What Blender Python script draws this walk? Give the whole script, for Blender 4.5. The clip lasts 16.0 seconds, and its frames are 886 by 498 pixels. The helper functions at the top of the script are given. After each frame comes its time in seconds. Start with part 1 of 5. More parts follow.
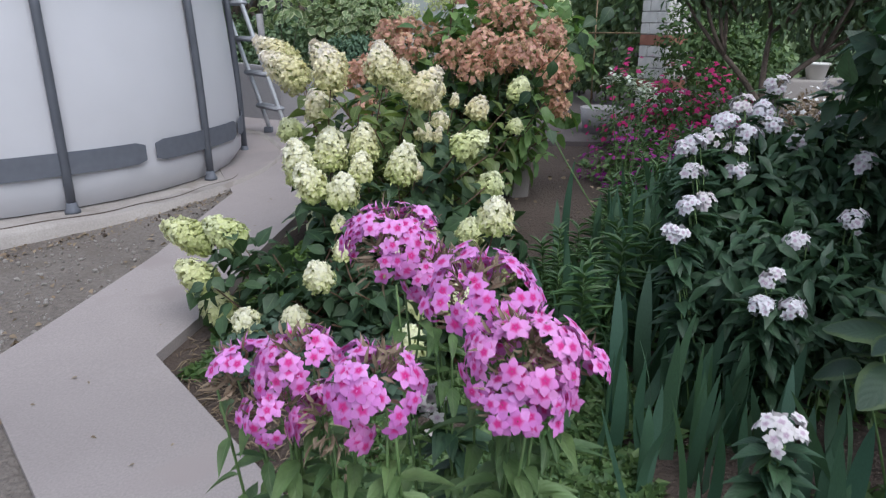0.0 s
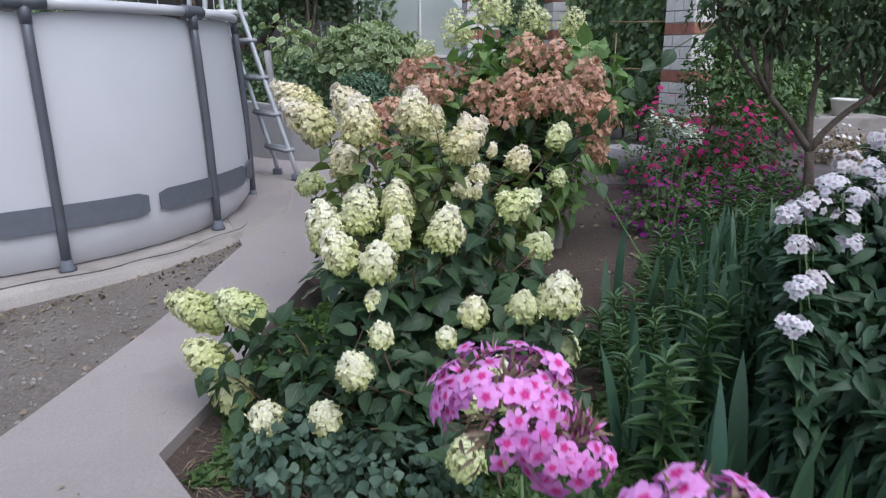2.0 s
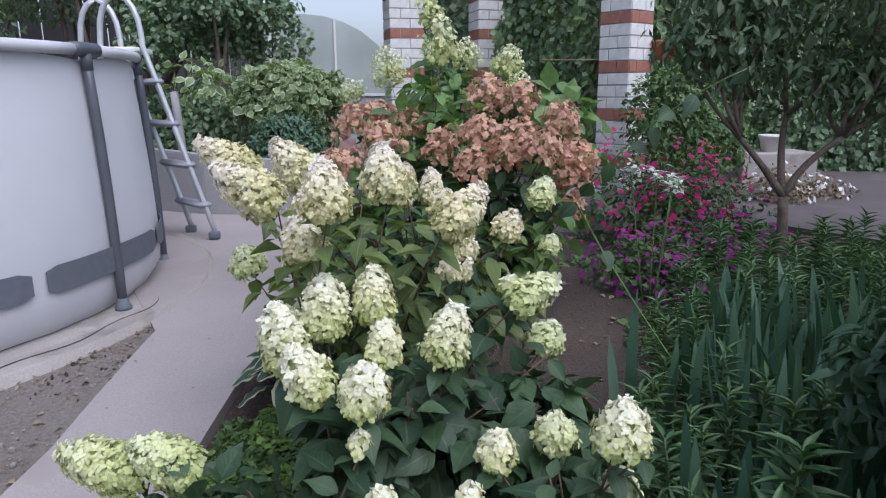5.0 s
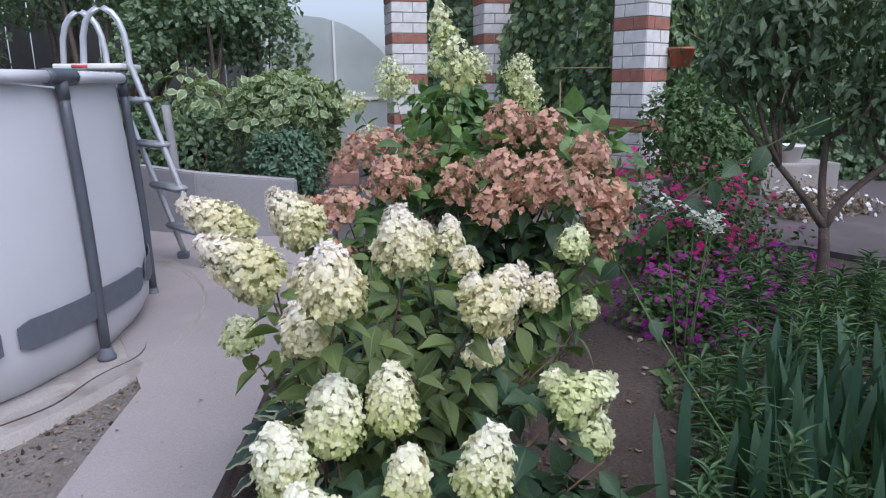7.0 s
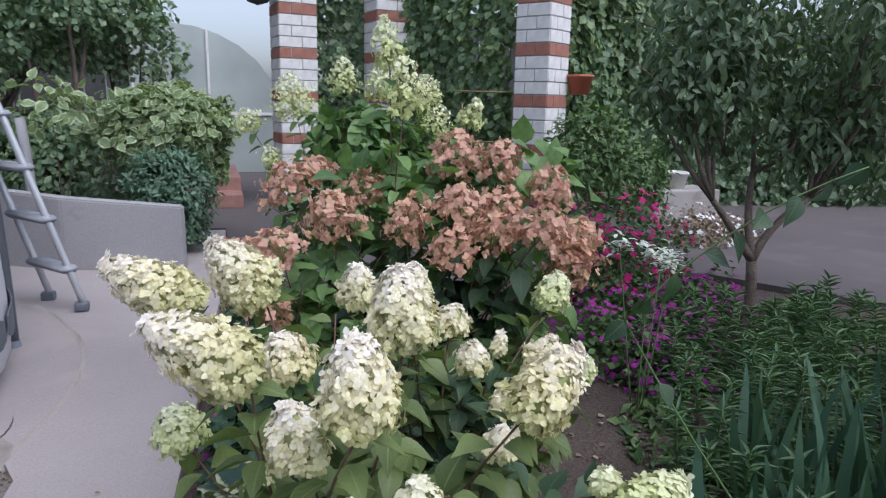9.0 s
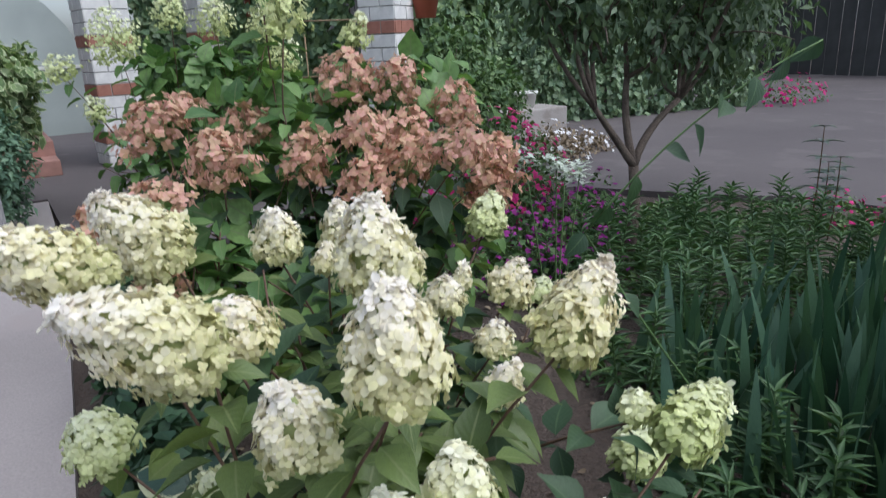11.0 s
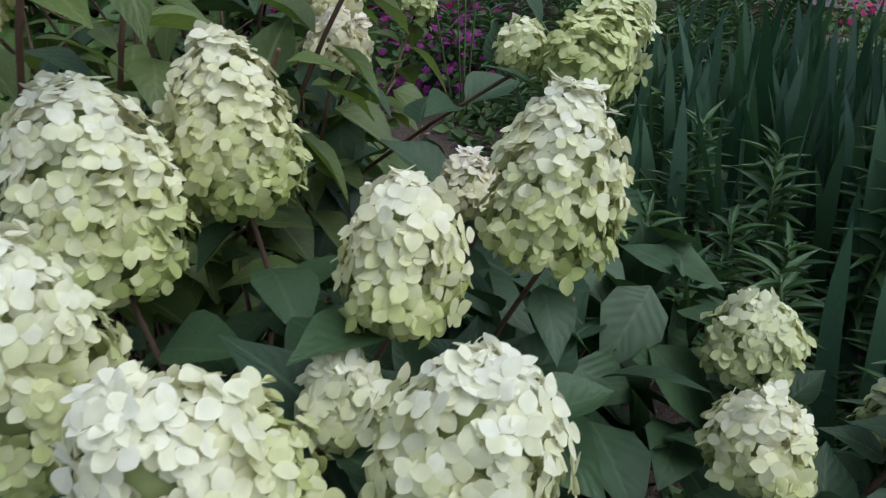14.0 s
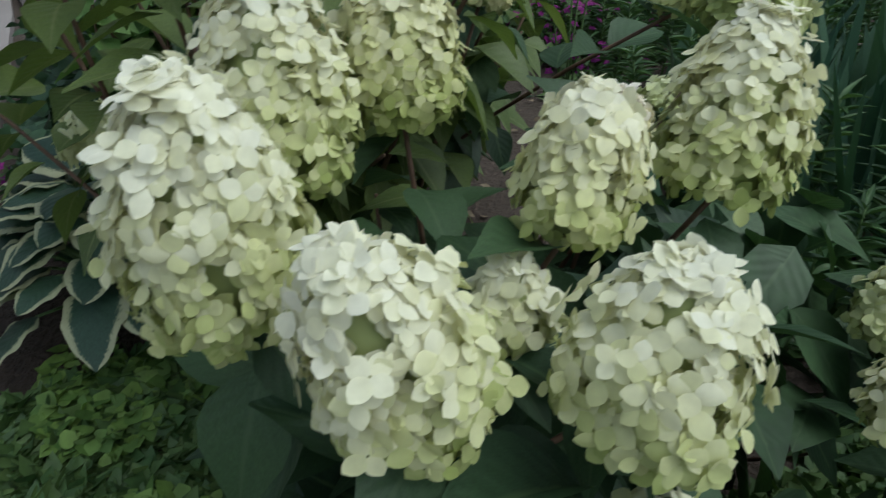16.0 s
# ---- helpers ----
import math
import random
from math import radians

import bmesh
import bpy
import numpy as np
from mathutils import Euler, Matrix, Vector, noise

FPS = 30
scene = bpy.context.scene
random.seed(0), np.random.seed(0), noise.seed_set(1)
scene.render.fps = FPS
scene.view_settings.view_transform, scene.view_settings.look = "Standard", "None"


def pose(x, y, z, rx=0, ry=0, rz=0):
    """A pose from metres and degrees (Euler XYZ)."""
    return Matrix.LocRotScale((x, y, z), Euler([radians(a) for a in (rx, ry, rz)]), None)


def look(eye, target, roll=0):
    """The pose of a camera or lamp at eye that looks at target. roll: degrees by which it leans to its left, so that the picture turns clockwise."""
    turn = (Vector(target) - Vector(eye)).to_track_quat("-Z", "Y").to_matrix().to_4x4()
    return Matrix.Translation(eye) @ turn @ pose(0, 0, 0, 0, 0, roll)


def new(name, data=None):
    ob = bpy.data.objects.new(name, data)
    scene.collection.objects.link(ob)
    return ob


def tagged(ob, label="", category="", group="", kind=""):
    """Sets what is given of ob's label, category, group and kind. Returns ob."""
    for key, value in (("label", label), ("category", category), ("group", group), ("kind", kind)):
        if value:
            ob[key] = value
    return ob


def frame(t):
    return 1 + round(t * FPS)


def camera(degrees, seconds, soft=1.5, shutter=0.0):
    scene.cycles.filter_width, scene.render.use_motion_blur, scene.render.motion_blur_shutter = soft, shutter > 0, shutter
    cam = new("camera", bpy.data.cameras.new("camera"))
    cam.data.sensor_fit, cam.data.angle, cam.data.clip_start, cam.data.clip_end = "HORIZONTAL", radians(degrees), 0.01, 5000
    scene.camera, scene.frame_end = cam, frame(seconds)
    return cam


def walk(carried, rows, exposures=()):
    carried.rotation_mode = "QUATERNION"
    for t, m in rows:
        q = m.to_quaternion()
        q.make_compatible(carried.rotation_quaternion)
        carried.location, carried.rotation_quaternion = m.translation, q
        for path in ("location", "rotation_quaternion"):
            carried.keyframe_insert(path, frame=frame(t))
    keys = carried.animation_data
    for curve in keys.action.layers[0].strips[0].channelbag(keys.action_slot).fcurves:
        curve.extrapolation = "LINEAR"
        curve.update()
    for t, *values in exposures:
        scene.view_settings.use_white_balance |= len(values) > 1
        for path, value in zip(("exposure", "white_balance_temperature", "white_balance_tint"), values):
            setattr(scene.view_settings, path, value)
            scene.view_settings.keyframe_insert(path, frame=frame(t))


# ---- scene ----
cam = camera(65.9, 16.0, soft=1.2, shutter=0.4)
METRES, EYE, TILT, LEAN, TURN = 3.3, 1.24, -18.4, 0.0, 0.0
ROWS = [
    (0.0, 0.0, 0.0, 0.0, 0.0, 0.0, -0.0),
    (0.5, -0.0176, 0.0242, 0.0118, -2.28, 1.19, 0.14),
    (1.0, -0.0392, 0.0511, 0.024, -4.41, 1.98, 1.54),
    (1.5, -0.0484, 0.0734, 0.0338, -3.12, 1.57, 1.04),
    (2.0, -0.0521, 0.1099, 0.0515, -0.02, 2.45, 0.18),
    (2.5, -0.0492, 0.1512, 0.0727, 0.04, 3.0, 0.17),
    (3.0, -0.0478, 0.177, 0.0844, -0.36, 3.41, 0.99),
    (3.5, -0.0563, 0.1974, 0.0912, -1.19, 3.46, 1.03),
    (4.0, -0.0823, 0.2323, 0.1031, -5.48, 4.57, 3.14),
    (6.5, -0.1377, 0.3594, 0.1791, -7.67, 5.21, 2.86),
    (7.0, -0.1295, 0.3865, 0.2081, -7.3, 4.62, 3.13),
    (7.5, -0.1358, 0.4005, 0.2207, -7.78, 5.66, 3.6),
    (8.0, -0.1647, 0.435, 0.236, -11.37, 6.74, 4.15),
    (10.5, -0.2491, 0.5965, 0.2795, -28.11, 0.52, 10.09),
    (11.0, -0.258, 0.6205, 0.2672, -31.52, -1.62, 12.41),
    (11.5, -0.2449, 0.6523, 0.2391, -29.32, -7.59, 10.31),
    (12.0, -0.2322, 0.6731, 0.2057, -27.88, -10.42, 9.12),
    (12.5, -0.2272, 0.6868, 0.1775, -28.54, -11.52, 9.08),
    (13.0, -0.2186, 0.6947, 0.1538, -29.86, -12.19, 10.6),
    (13.5, -0.2009, 0.6973, 0.1392, -33.75, -13.42, 12.1),
    (14.0, -0.1813, 0.7027, 0.1347, -37.53, -13.21, 13.93),
    (14.5, -0.1757, 0.7048, 0.1355, -37.89, -12.88, 14.17),
    (15.0, -0.1744, 0.7069, 0.1369, -37.88, -12.31, 14.49),
    (15.5, -0.1887, 0.7122, 0.1285, -34.35, -12.76, 12.53),
    (16.0, -0.2057, 0.7152, 0.1236, -30.43, -13.37, 10.65),
]
walk(cam, [(t, pose(0, 0, EYE, TILT, LEAN, TURN) @ pose(METRES * x, METRES * y, METRES * z, 90 + pitch, roll, yaw)) for t, x, y, z, yaw, pitch, roll in ROWS],
     exposures=[(0.0, 0.62, 5900, 9.0), (4.0, 0.68, 5650, 13.5), (8.0, 0.70, 5600, 15.5), (10.5, 0.76, 5800, 9.0), (11.5, 0.67, 5700, 7.5), (12.3, 0.48, 5700, 6.0), (13.5, 0.40, 5750, 6.0), (14.5, 0.26, 5650, 4.0), (15.3, 0.15, 5700, 1.5), (16.0, 0.16, 5850, -2.0)])

# ---- light ----
world = bpy.data.worlds.new("world")
scene.world = world
world.use_nodes = True
wn, wl = world.node_tree.nodes, world.node_tree.links
sky = wn.new("ShaderNodeTexSky")
sky.sky_type, sky.sun_disc = "NISHITA", False
sky.sun_elevation, sky.sun_rotation = radians(58), radians(150)
sky.air_density, sky.dust_density = 1.0, 3.0
haze = wn.new("ShaderNodeHueSaturation")
haze.inputs["Saturation"].default_value = 0.45
wl.new(sky.outputs[0], haze.inputs["Color"])
wl.new(haze.outputs[0], wn["Background"].inputs[0])
wn["Background"].inputs[1].default_value = 0.115
sun = new("sun", bpy.data.lights.new("sun", "SUN"))
sun.data.energy, sun.data.angle, sun.data.color = 1.1, radians(60), (1.0, 0.95, 0.9)
sun.matrix_world = look((3.9, -6.9, 12.7), (0, 0, 0))

rng = np.random.default_rng(7)
TAU = 2 * math.pi


# ---- materials ----
def material(name, rough=0.6, metal=0.0):
    m = bpy.data.materials.new(name)
    m.use_nodes = True
    b = m.node_tree.nodes["Principled BSDF"]
    b.inputs["Roughness"].default_value, b.inputs["Metallic"].default_value = rough, metal
    return m, m.node_tree.nodes, m.node_tree.links, b


def ramp(n, stops):
    r = n.new("ShaderNodeValToRGB")
    e = r.color_ramp.elements
    while len(e) < len(stops):
        e.new(0.5)
    for k, (p, c) in enumerate(stops):
        e[k].position, e[k].color = p, (*c, 1)
    return r


def mixed(n, l, fac, a, b, kind="MIX"):
    m = n.new("ShaderNodeMix")
    m.data_type, m.blend_type = "RGBA", kind
    for sock, v in ((m.inputs[0], fac), (m.inputs[6], a), (m.inputs[7], b)):
        if isinstance(v, (int, float)):
            sock.default_value = v
        elif isinstance(v, tuple):
            sock.default_value = (*v, 1)
        else:
            l.new(v, sock)
    return m.outputs[2]


def noisy(n, l, scale, detail=4, coord="Object"):
    tc = n.new("ShaderNodeTexCoord")
    t = n.new("ShaderNodeTexNoise")
    t.inputs["Scale"].default_value, t.inputs["Detail"].default_value = scale, detail
    l.new(tc.outputs[coord], t.inputs["Vector"])
    return t.outputs["Fac"]


def bumped(n, l, b, height, strength=0.3, dist=0.01):
    u = n.new("ShaderNodeBump")
    u.inputs["Strength"].default_value, u.inputs["Distance"].default_value = strength, dist
    l.new(height, u.inputs["Height"])
    l.new(u.outputs[0], b.inputs["Normal"])


def rough_surface(name, a, b_, scale, fine, rough=0.85, bump=0.4, dist=0.006, spots=None, grain=(0.72, 1.15)):
    """Mineral or painted surface: two tones at a large scale, grain at a fine one."""
    m, n, l, b = material(name, rough)
    big, small = noisy(n, l, scale, 5), noisy(n, l, fine, 6)
    c = mixed(n, l, ramp(n, [(0.3, (0, 0, 0)), (0.7, (1, 1, 1))]).outputs[0], a, b_)
    l.new(big, c.node.inputs[0].links[0].from_node.inputs[0])
    g = ramp(n, [(0.25, (grain[0],) * 3), (0.75, (grain[1],) * 3)])
    l.new(small, g.inputs[0])
    c = mixed(n, l, 1.0, c, g.outputs[0], "MULTIPLY")
    if spots:
        s = ramp(n, [(0.58, (0, 0, 0)), (0.66, (1, 1, 1))])
        l.new(noisy(n, l, scale * 2.7, 3), s.inputs[0])
        c = mixed(n, l, s.outputs[0], c, spots)
    l.new(c, b.inputs["Base Color"])
    bumped(n, l, b, small, bump, dist)
    return m


def leafy(name, dark, light, rough=0.5, margin=None, rib=None, glow=0.25, edge=0.7, vein=True):
    """Leaf: tone differs leaf by leaf, pale midrib, side veins, light passes through."""
    m, n, l, b = material(name, rough)
    geo = n.new("ShaderNodeNewGeometry")
    info = n.new("ShaderNodeObjectInfo")
    add = n.new("ShaderNodeMath")
    add.operation = "ADD"
    l.new(geo.outputs["Random Per Island"], add.inputs[0])
    l.new(info.outputs["Random"], add.inputs[1])
    fr = n.new("ShaderNodeMath")
    fr.operation = "FRACT"
    l.new(add.outputs[0], fr.inputs[0])
    c = mixed(n, l, fr.outputs[0], dark, light)
    g = ramp(n, [(0.3, (0.75, 0.75, 0.75)), (0.7, (1.2, 1.2, 1.2))])
    l.new(noisy(n, l, 35, 3), g.inputs[0])
    c = mixed(n, l, 1.0, c, g.outputs[0], "MULTIPLY")
    uv = n.new("ShaderNodeUVMap")
    sep = n.new("ShaderNodeSeparateXYZ")
    l.new(uv.outputs[0], sep.inputs[0])
    av = n.new("ShaderNodeMath")
    av.operation = "ABSOLUTE"
    l.new(sep.outputs[1], av.inputs[0])
    if margin:
        wob = n.new("ShaderNodeMath")
        wob.operation = "MULTIPLY_ADD"
        l.new(noisy(n, l, 30, 2), wob.inputs[0])
        wob.inputs[1].default_value = 0.5
        l.new(av.outputs[0], wob.inputs[2])
        r = ramp(n, [(edge + 0.2, (0, 0, 0)), (edge + 0.27, (1, 1, 1))])
        l.new(wob.outputs[0], r.inputs[0])
        c = mixed(n, l, r.outputs[0], c, margin)
    if rib:
        r = ramp(n, [(0.03, (1, 1, 1)), (0.10, (0, 0, 0))])
        l.new(av.outputs[0], r.inputs[0])
        c = mixed(n, l, r.outputs[0], c, rib)
    l.new(c, b.inputs["Base Color"])
    if vein:
        w = n.new("ShaderNodeTexWave")
        w.inputs["Scale"].default_value, w.inputs["Distortion"].default_value = 2.2, 0.5
        cb = n.new("ShaderNodeCombineXYZ")
        su = n.new("ShaderNodeMath")
        su.operation = "MULTIPLY_ADD"
        l.new(av.outputs[0], su.inputs[0])
        su.inputs[1].default_value = -0.35
        l.new(sep.outputs[0], su.inputs[2])
        l.new(su.outputs[0], cb.inputs[0])
        l.new(cb.outputs[0], w.inputs["Vector"])
        bumped(n, l, b, w.outputs["Fac"], 0.2, 0.002)
    tr = n.new("ShaderNodeBsdfTranslucent")
    l.new(mixed(n, l, 1.0, c, (1.3, 1.4, 0.7), "MULTIPLY"), tr.inputs[0])
    mx = n.new("ShaderNodeMixShader")
    mx.inputs[0].default_value = glow
    l.new(b.outputs[0], mx.inputs[1])
    l.new(tr.outputs[0], mx.inputs[2])
    l.new(mx.outputs[0], n["Material Output"].inputs[0])
    return m


def petal(name, stops, eye=None, spread=0.15, glow=0.38, tint=(1.0, 0.95, 0.9)):
    """Petals: tone runs along the flower head and differs petal by petal; eye: colour at the floret's middle."""
    m, n, l, b = material(name, 0.7)
    b.inputs["Specular IOR Level"].default_value = 0.25
    tc, sep = n.new("ShaderNodeTexCoord"), n.new("ShaderNodeSeparateXYZ")
    l.new(tc.outputs["Generated"], sep.inputs[0])
    geo = n.new("ShaderNodeNewGeometry")
    ma = n.new("ShaderNodeMath")
    ma.operation = "MULTIPLY_ADD"
    l.new(geo.outputs["Random Per Island"], ma.inputs[0])
    ma.inputs[1].default_value = spread * 2
    l.new(sep.outputs[2], ma.inputs[2])
    su = n.new("ShaderNodeMath")
    su.operation = "SUBTRACT"
    l.new(ma.outputs[0], su.inputs[0])
    su.inputs[1].default_value = spread
    r = ramp(n, stops)
    l.new(su.outputs[0], r.inputs[0])
    info = n.new("ShaderNodeObjectInfo")
    c = mixed(n, l, info.outputs["Random"], r.outputs[0], mixed(n, l, 1.0, r.outputs[0], tint, "MULTIPLY"))
    g = ramp(n, [(0.3, (0.9, 0.9, 0.88)), (0.7, (1.05, 1.05, 1.05))])
    l.new(noisy(n, l, 90, 3), g.inputs[0])
    c = mixed(n, l, 1.0, c, g.outputs[0], "MULTIPLY")
    if eye:
        uv, s2 = n.new("ShaderNodeUVMap"), n.new("ShaderNodeSeparateXYZ")
        l.new(uv.outputs[0], s2.inputs[0])
        e = ramp(n, [(0.2, (1, 1, 1)), (0.42, (0, 0, 0))])
        l.new(s2.outputs[0], e.inputs[0])
        c = mixed(n, l, e.outputs[0], c, eye)
    l.new(c, b.inputs["Base Color"])
    bumped(n, l, b, noisy(n, l, 160, 2), 0.15, 0.002)
    tr = n.new("ShaderNodeBsdfTranslucent")
    l.new(c, tr.inputs[0])
    mx = n.new("ShaderNodeMixShader")
    mx.inputs[0].default_value = glow
    l.new(b.outputs[0], mx.inputs[1])
    l.new(tr.outputs[0], mx.inputs[2])
    l.new(mx.outputs[0], n["Material Output"].inputs[0])
    return m


def plain(name, colour, rough=0.5, metal=0.0, var=0.15, scale=12, bump=0.05):
    m, n, l, b = material(name, rough, metal)
    g = ramp(n, [(0.25, (1 - var,) * 3), (0.75, (1 + var,) * 3)])
    l.new(noisy(n, l, scale, 5), g.inputs[0])
    l.new(mixed(n, l, 1.0, colour, g.outputs[0], "MULTIPLY"), b.inputs["Base Color"])
    bumped(n, l, b, noisy(n, l, scale * 9, 3), bump, 0.004)
    return m


M_SOIL = rough_surface("soil", (0.064, 0.046, 0.038), (0.105, 0.079, 0.064), 1.3, 60, 0.95, 0.9, 0.03)
M_GRAVEL = rough_surface("gravel_dirt", (0.150, 0.128, 0.113), (0.205, 0.183, 0.164), 1.6, 55, 0.95, 0.9, 0.02, (0.15, 0.13, 0.112))
M_CONC = rough_surface("concrete", (0.270, 0.240, 0.236), (0.365, 0.325, 0.318), 0.8, 120, 0.85, 0.3, 0.004, (0.30, 0.262, 0.255), grain=(0.84, 1.08))
# Yard shade is put into this base colour, well below the path concrete.
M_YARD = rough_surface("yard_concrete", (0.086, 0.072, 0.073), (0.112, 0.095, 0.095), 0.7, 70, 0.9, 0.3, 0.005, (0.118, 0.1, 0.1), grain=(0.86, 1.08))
M_WALL = rough_surface("render", (0.30, 0.29, 0.30), (0.37, 0.36, 0.36), 1.1, 90, 0.85, 0.35, 0.006, (0.28, 0.27, 0.27), grain=(0.86, 1.08))
M_PAD = rough_surface("pad_concrete", (0.300, 0.272, 0.256), (0.390, 0.360, 0.338), 1.8, 100, 0.85, 0.5, 0.006, (0.26, 0.232, 0.212), grain=(0.82, 1.08))
M_STONE = rough_surface("pebble", (0.240, 0.217, 0.195), (0.360, 0.338, 0.315), 9, 90, 0.8, 0.3)
M_LINER = plain("pool_liner", (0.535, 0.535, 0.565), 0.42, 0, 0.04, 2.2, 0.06)
M_STEEL = plain("grey_steel", (0.098, 0.105, 0.124), 0.45, 0.2, 0.12, 8)
M_BAND = plain("grey_webbing", (0.115, 0.125, 0.15), 0.7, 0, 0.1, 20, 0.25)
M_ALU = plain("ladder_tube", (0.55, 0.56, 0.58), 0.35, 0.5, 0.08, 9)
M_STEP = plain("ladder_step", (0.30, 0.31, 0.34), 0.55, 0, 0.1, 12)
M_WHITE = plain("white_plastic", (0.72, 0.71, 0.68), 0.45, 0, 0.08, 7)
M_REDTXT = plain("red_print", (0.55, 0.08, 0.07), 0.5)
M_TERRA = plain("terracotta_plastic", (0.42, 0.12, 0.065), 0.55, 0, 0.12, 9)
M_BRICKW = plain("white_brick", (0.68, 0.66, 0.64), 0.85, 0, 0.14, 14, 0.4)
M_BRICKR = plain("red_brick", (0.33, 0.145, 0.105), 0.85, 0, 0.2, 14, 0.4)
M_MORTAR = plain("mortar", (0.36, 0.345, 0.335), 0.9, 0, 0.15, 20, 0.5)
M_TILE = plain("red_paver", (0.30, 0.16, 0.13), 0.8, 0, 0.2, 8, 0.3)
M_POLY = plain("cloudy_sheet", (0.40, 0.44, 0.42), 0.25, 0, 0.2, 0.9, 0.05)
M_DARK = plain("dark_fence", (0.06, 0.06, 0.06), 0.8, 0, 0.3, 3, 0.2)
M_RUST = plain("rusty_rod", (0.27, 0.19, 0.11), 0.7, 0.2)
M_BARK = rough_surface("bark", (0.10, 0.075, 0.06), (0.17, 0.13, 0.105), 12, 90, 0.9, 0.8, 0.01)
M_STEM = plain("brown_stem", (0.115, 0.065, 0.04), 0.65, 0, 0.3, 30, 0.3)
M_GSTEM = plain("green_stem", (0.10, 0.17, 0.055), 0.6, 0, 0.25, 30, 0.2)
M_DRY = leafy("dry_litter", (0.16, 0.115, 0.075), (0.30, 0.235, 0.165), 0.8, None, None, 0.1, vein=False)
M_HYD = leafy("hydrangea_leaf", (0.026, 0.059, 0.029), (0.057, 0.106, 0.044), 0.55, None, (0.072, 0.12, 0.056), 0.2)
M_HYDL = leafy("young_hydrangea_leaf", (0.092, 0.136, 0.040), (0.180, 0.238, 0.078), 0.48, None, (0.2, 0.24, 0.1), 0.3)
M_PHLEAF = leafy("phlox_leaf", (0.066, 0.130, 0.048), (0.145, 0.225, 0.085), 0.5, None, (0.12, 0.18, 0.08), 0.25)
M_PHDARK = leafy("dark_phlox_leaf", (0.028, 0.066, 0.038), (0.058, 0.115, 0.056), 0.5, None, (0.05, 0.085, 0.045), 0.2)
M_IRIS = leafy("iris_blade", (0.044, 0.102, 0.068), (0.095, 0.175, 0.102), 0.45, None, None, 0.2, vein=False)
M_LILY = leafy("lily_leaf", (0.040, 0.095, 0.036), (0.090, 0.168, 0.060), 0.5, None, (0.06, 0.115, 0.045), 0.2, vein=False)
M_HOSTA = leafy("hosta_leaf", (0.026, 0.060, 0.042), (0.052, 0.10, 0.062), 0.45, (0.44, 0.45, 0.28), None, 0.15, 0.76)
M_BIG = leafy("dark_broad_leaf", (0.022, 0.045, 0.03), (0.042, 0.072, 0.044), 0.45, (0.065, 0.10, 0.04), None, 0.1, 0.76)
M_COL = leafy("columbine_leaf", (0.046, 0.088, 0.060), (0.091, 0.146, 0.099), 0.6, None, None, 0.15, vein=False)
M_DOG = leafy("variegated_leaf", (0.13, 0.20, 0.085), (0.22, 0.30, 0.13), 0.5, (0.44, 0.49, 0.30), None, 0.25, 0.70)
M_TREE = leafy("tree_leaf", (0.095, 0.165, 0.095), (0.245, 0.325, 0.185), 0.5, None, None, 0.3, vein=False)
M_FRUIT = leafy("fruit_tree_leaf", (0.068, 0.115, 0.064), (0.145, 0.205, 0.108), 0.5, None, None, 0.28, vein=False)
M_VINE = leafy("vine_leaf", (0.098, 0.170, 0.090), (0.235, 0.320, 0.145), 0.5, None, None, 0.25, vein=False)
M_BLUE = leafy("blue_green_leaf", (0.077, 0.148, 0.098), (0.146, 0.233, 0.144), 0.6, None, None, 0.2, vein=False)
M_COVER = leafy("ground_cover_leaf", (0.052, 0.112, 0.035), (0.117, 0.187, 0.058), 0.6, None, None, 0.2, vein=False)
M_LIMEW = leafy("clover_leaf", (0.10, 0.19, 0.045), (0.20, 0.31, 0.07), 0.6, None, None, 0.25, vein=False)
M_OAK = leafy("broad_leaf", (0.085, 0.170, 0.056), (0.185, 0.300, 0.095), 0.5, None, (0.17, 0.23, 0.1), 0.32)
M_SILVER = leafy("silver_leaf", (0.42, 0.47, 0.42), (0.62, 0.66, 0.60), 0.7, None, None, 0.15, vein=False)
# Green base and white top are petal colour; extra contrast paints in top light.
M_CREAM = petal("cream_petal", [(0.0, (0.45, 0.52, 0.18)), (0.3, (0.70, 0.72, 0.38)), (0.6, (0.85, 0.84, 0.60)), (1.0, (0.93, 0.92, 0.80))], spread=0.2, glow=0.32, tint=(1.0, 0.985, 0.92))
M_WARM = petal("aged_cream_petal", [(0.0, (0.55, 0.55, 0.26)), (0.35, (0.80, 0.76, 0.47)), (0.65, (0.89, 0.84, 0.64)), (1.0, (0.95, 0.90, 0.84))], spread=0.2, glow=0.34, tint=(1.0, 0.985, 0.95))
M_PINKB = petal("faded_pink_petal", [(0.0, (0.48, 0.32, 0.19)), (0.35, (0.65, 0.40, 0.30)), (0.65, (0.76, 0.45, 0.39)), (1.0, (0.69, 0.49, 0.34))], spread=0.5, tint=(0.97, 0.93, 0.86))
M_LIME = petal("lime_petal", [(0.0, (0.50, 0.56, 0.22)), (0.5, (0.77, 0.79, 0.44)), (1.0, (0.89, 0.89, 0.68))], glow=0.32, tint=(0.97, 1.0, 1.0))
M_CORE = plain("head_core", (0.30, 0.34, 0.14), 0.9)
M_PHLOX = petal("phlox_petal", [(0.0, (0.60, 0.18, 0.53)), (0.5, (0.75, 0.29, 0.66)), (1.0, (0.83, 0.40, 0.76))], (0.62, 0.04, 0.27), 0.35, 0.25, tint=(0.92, 0.9, 1.05))
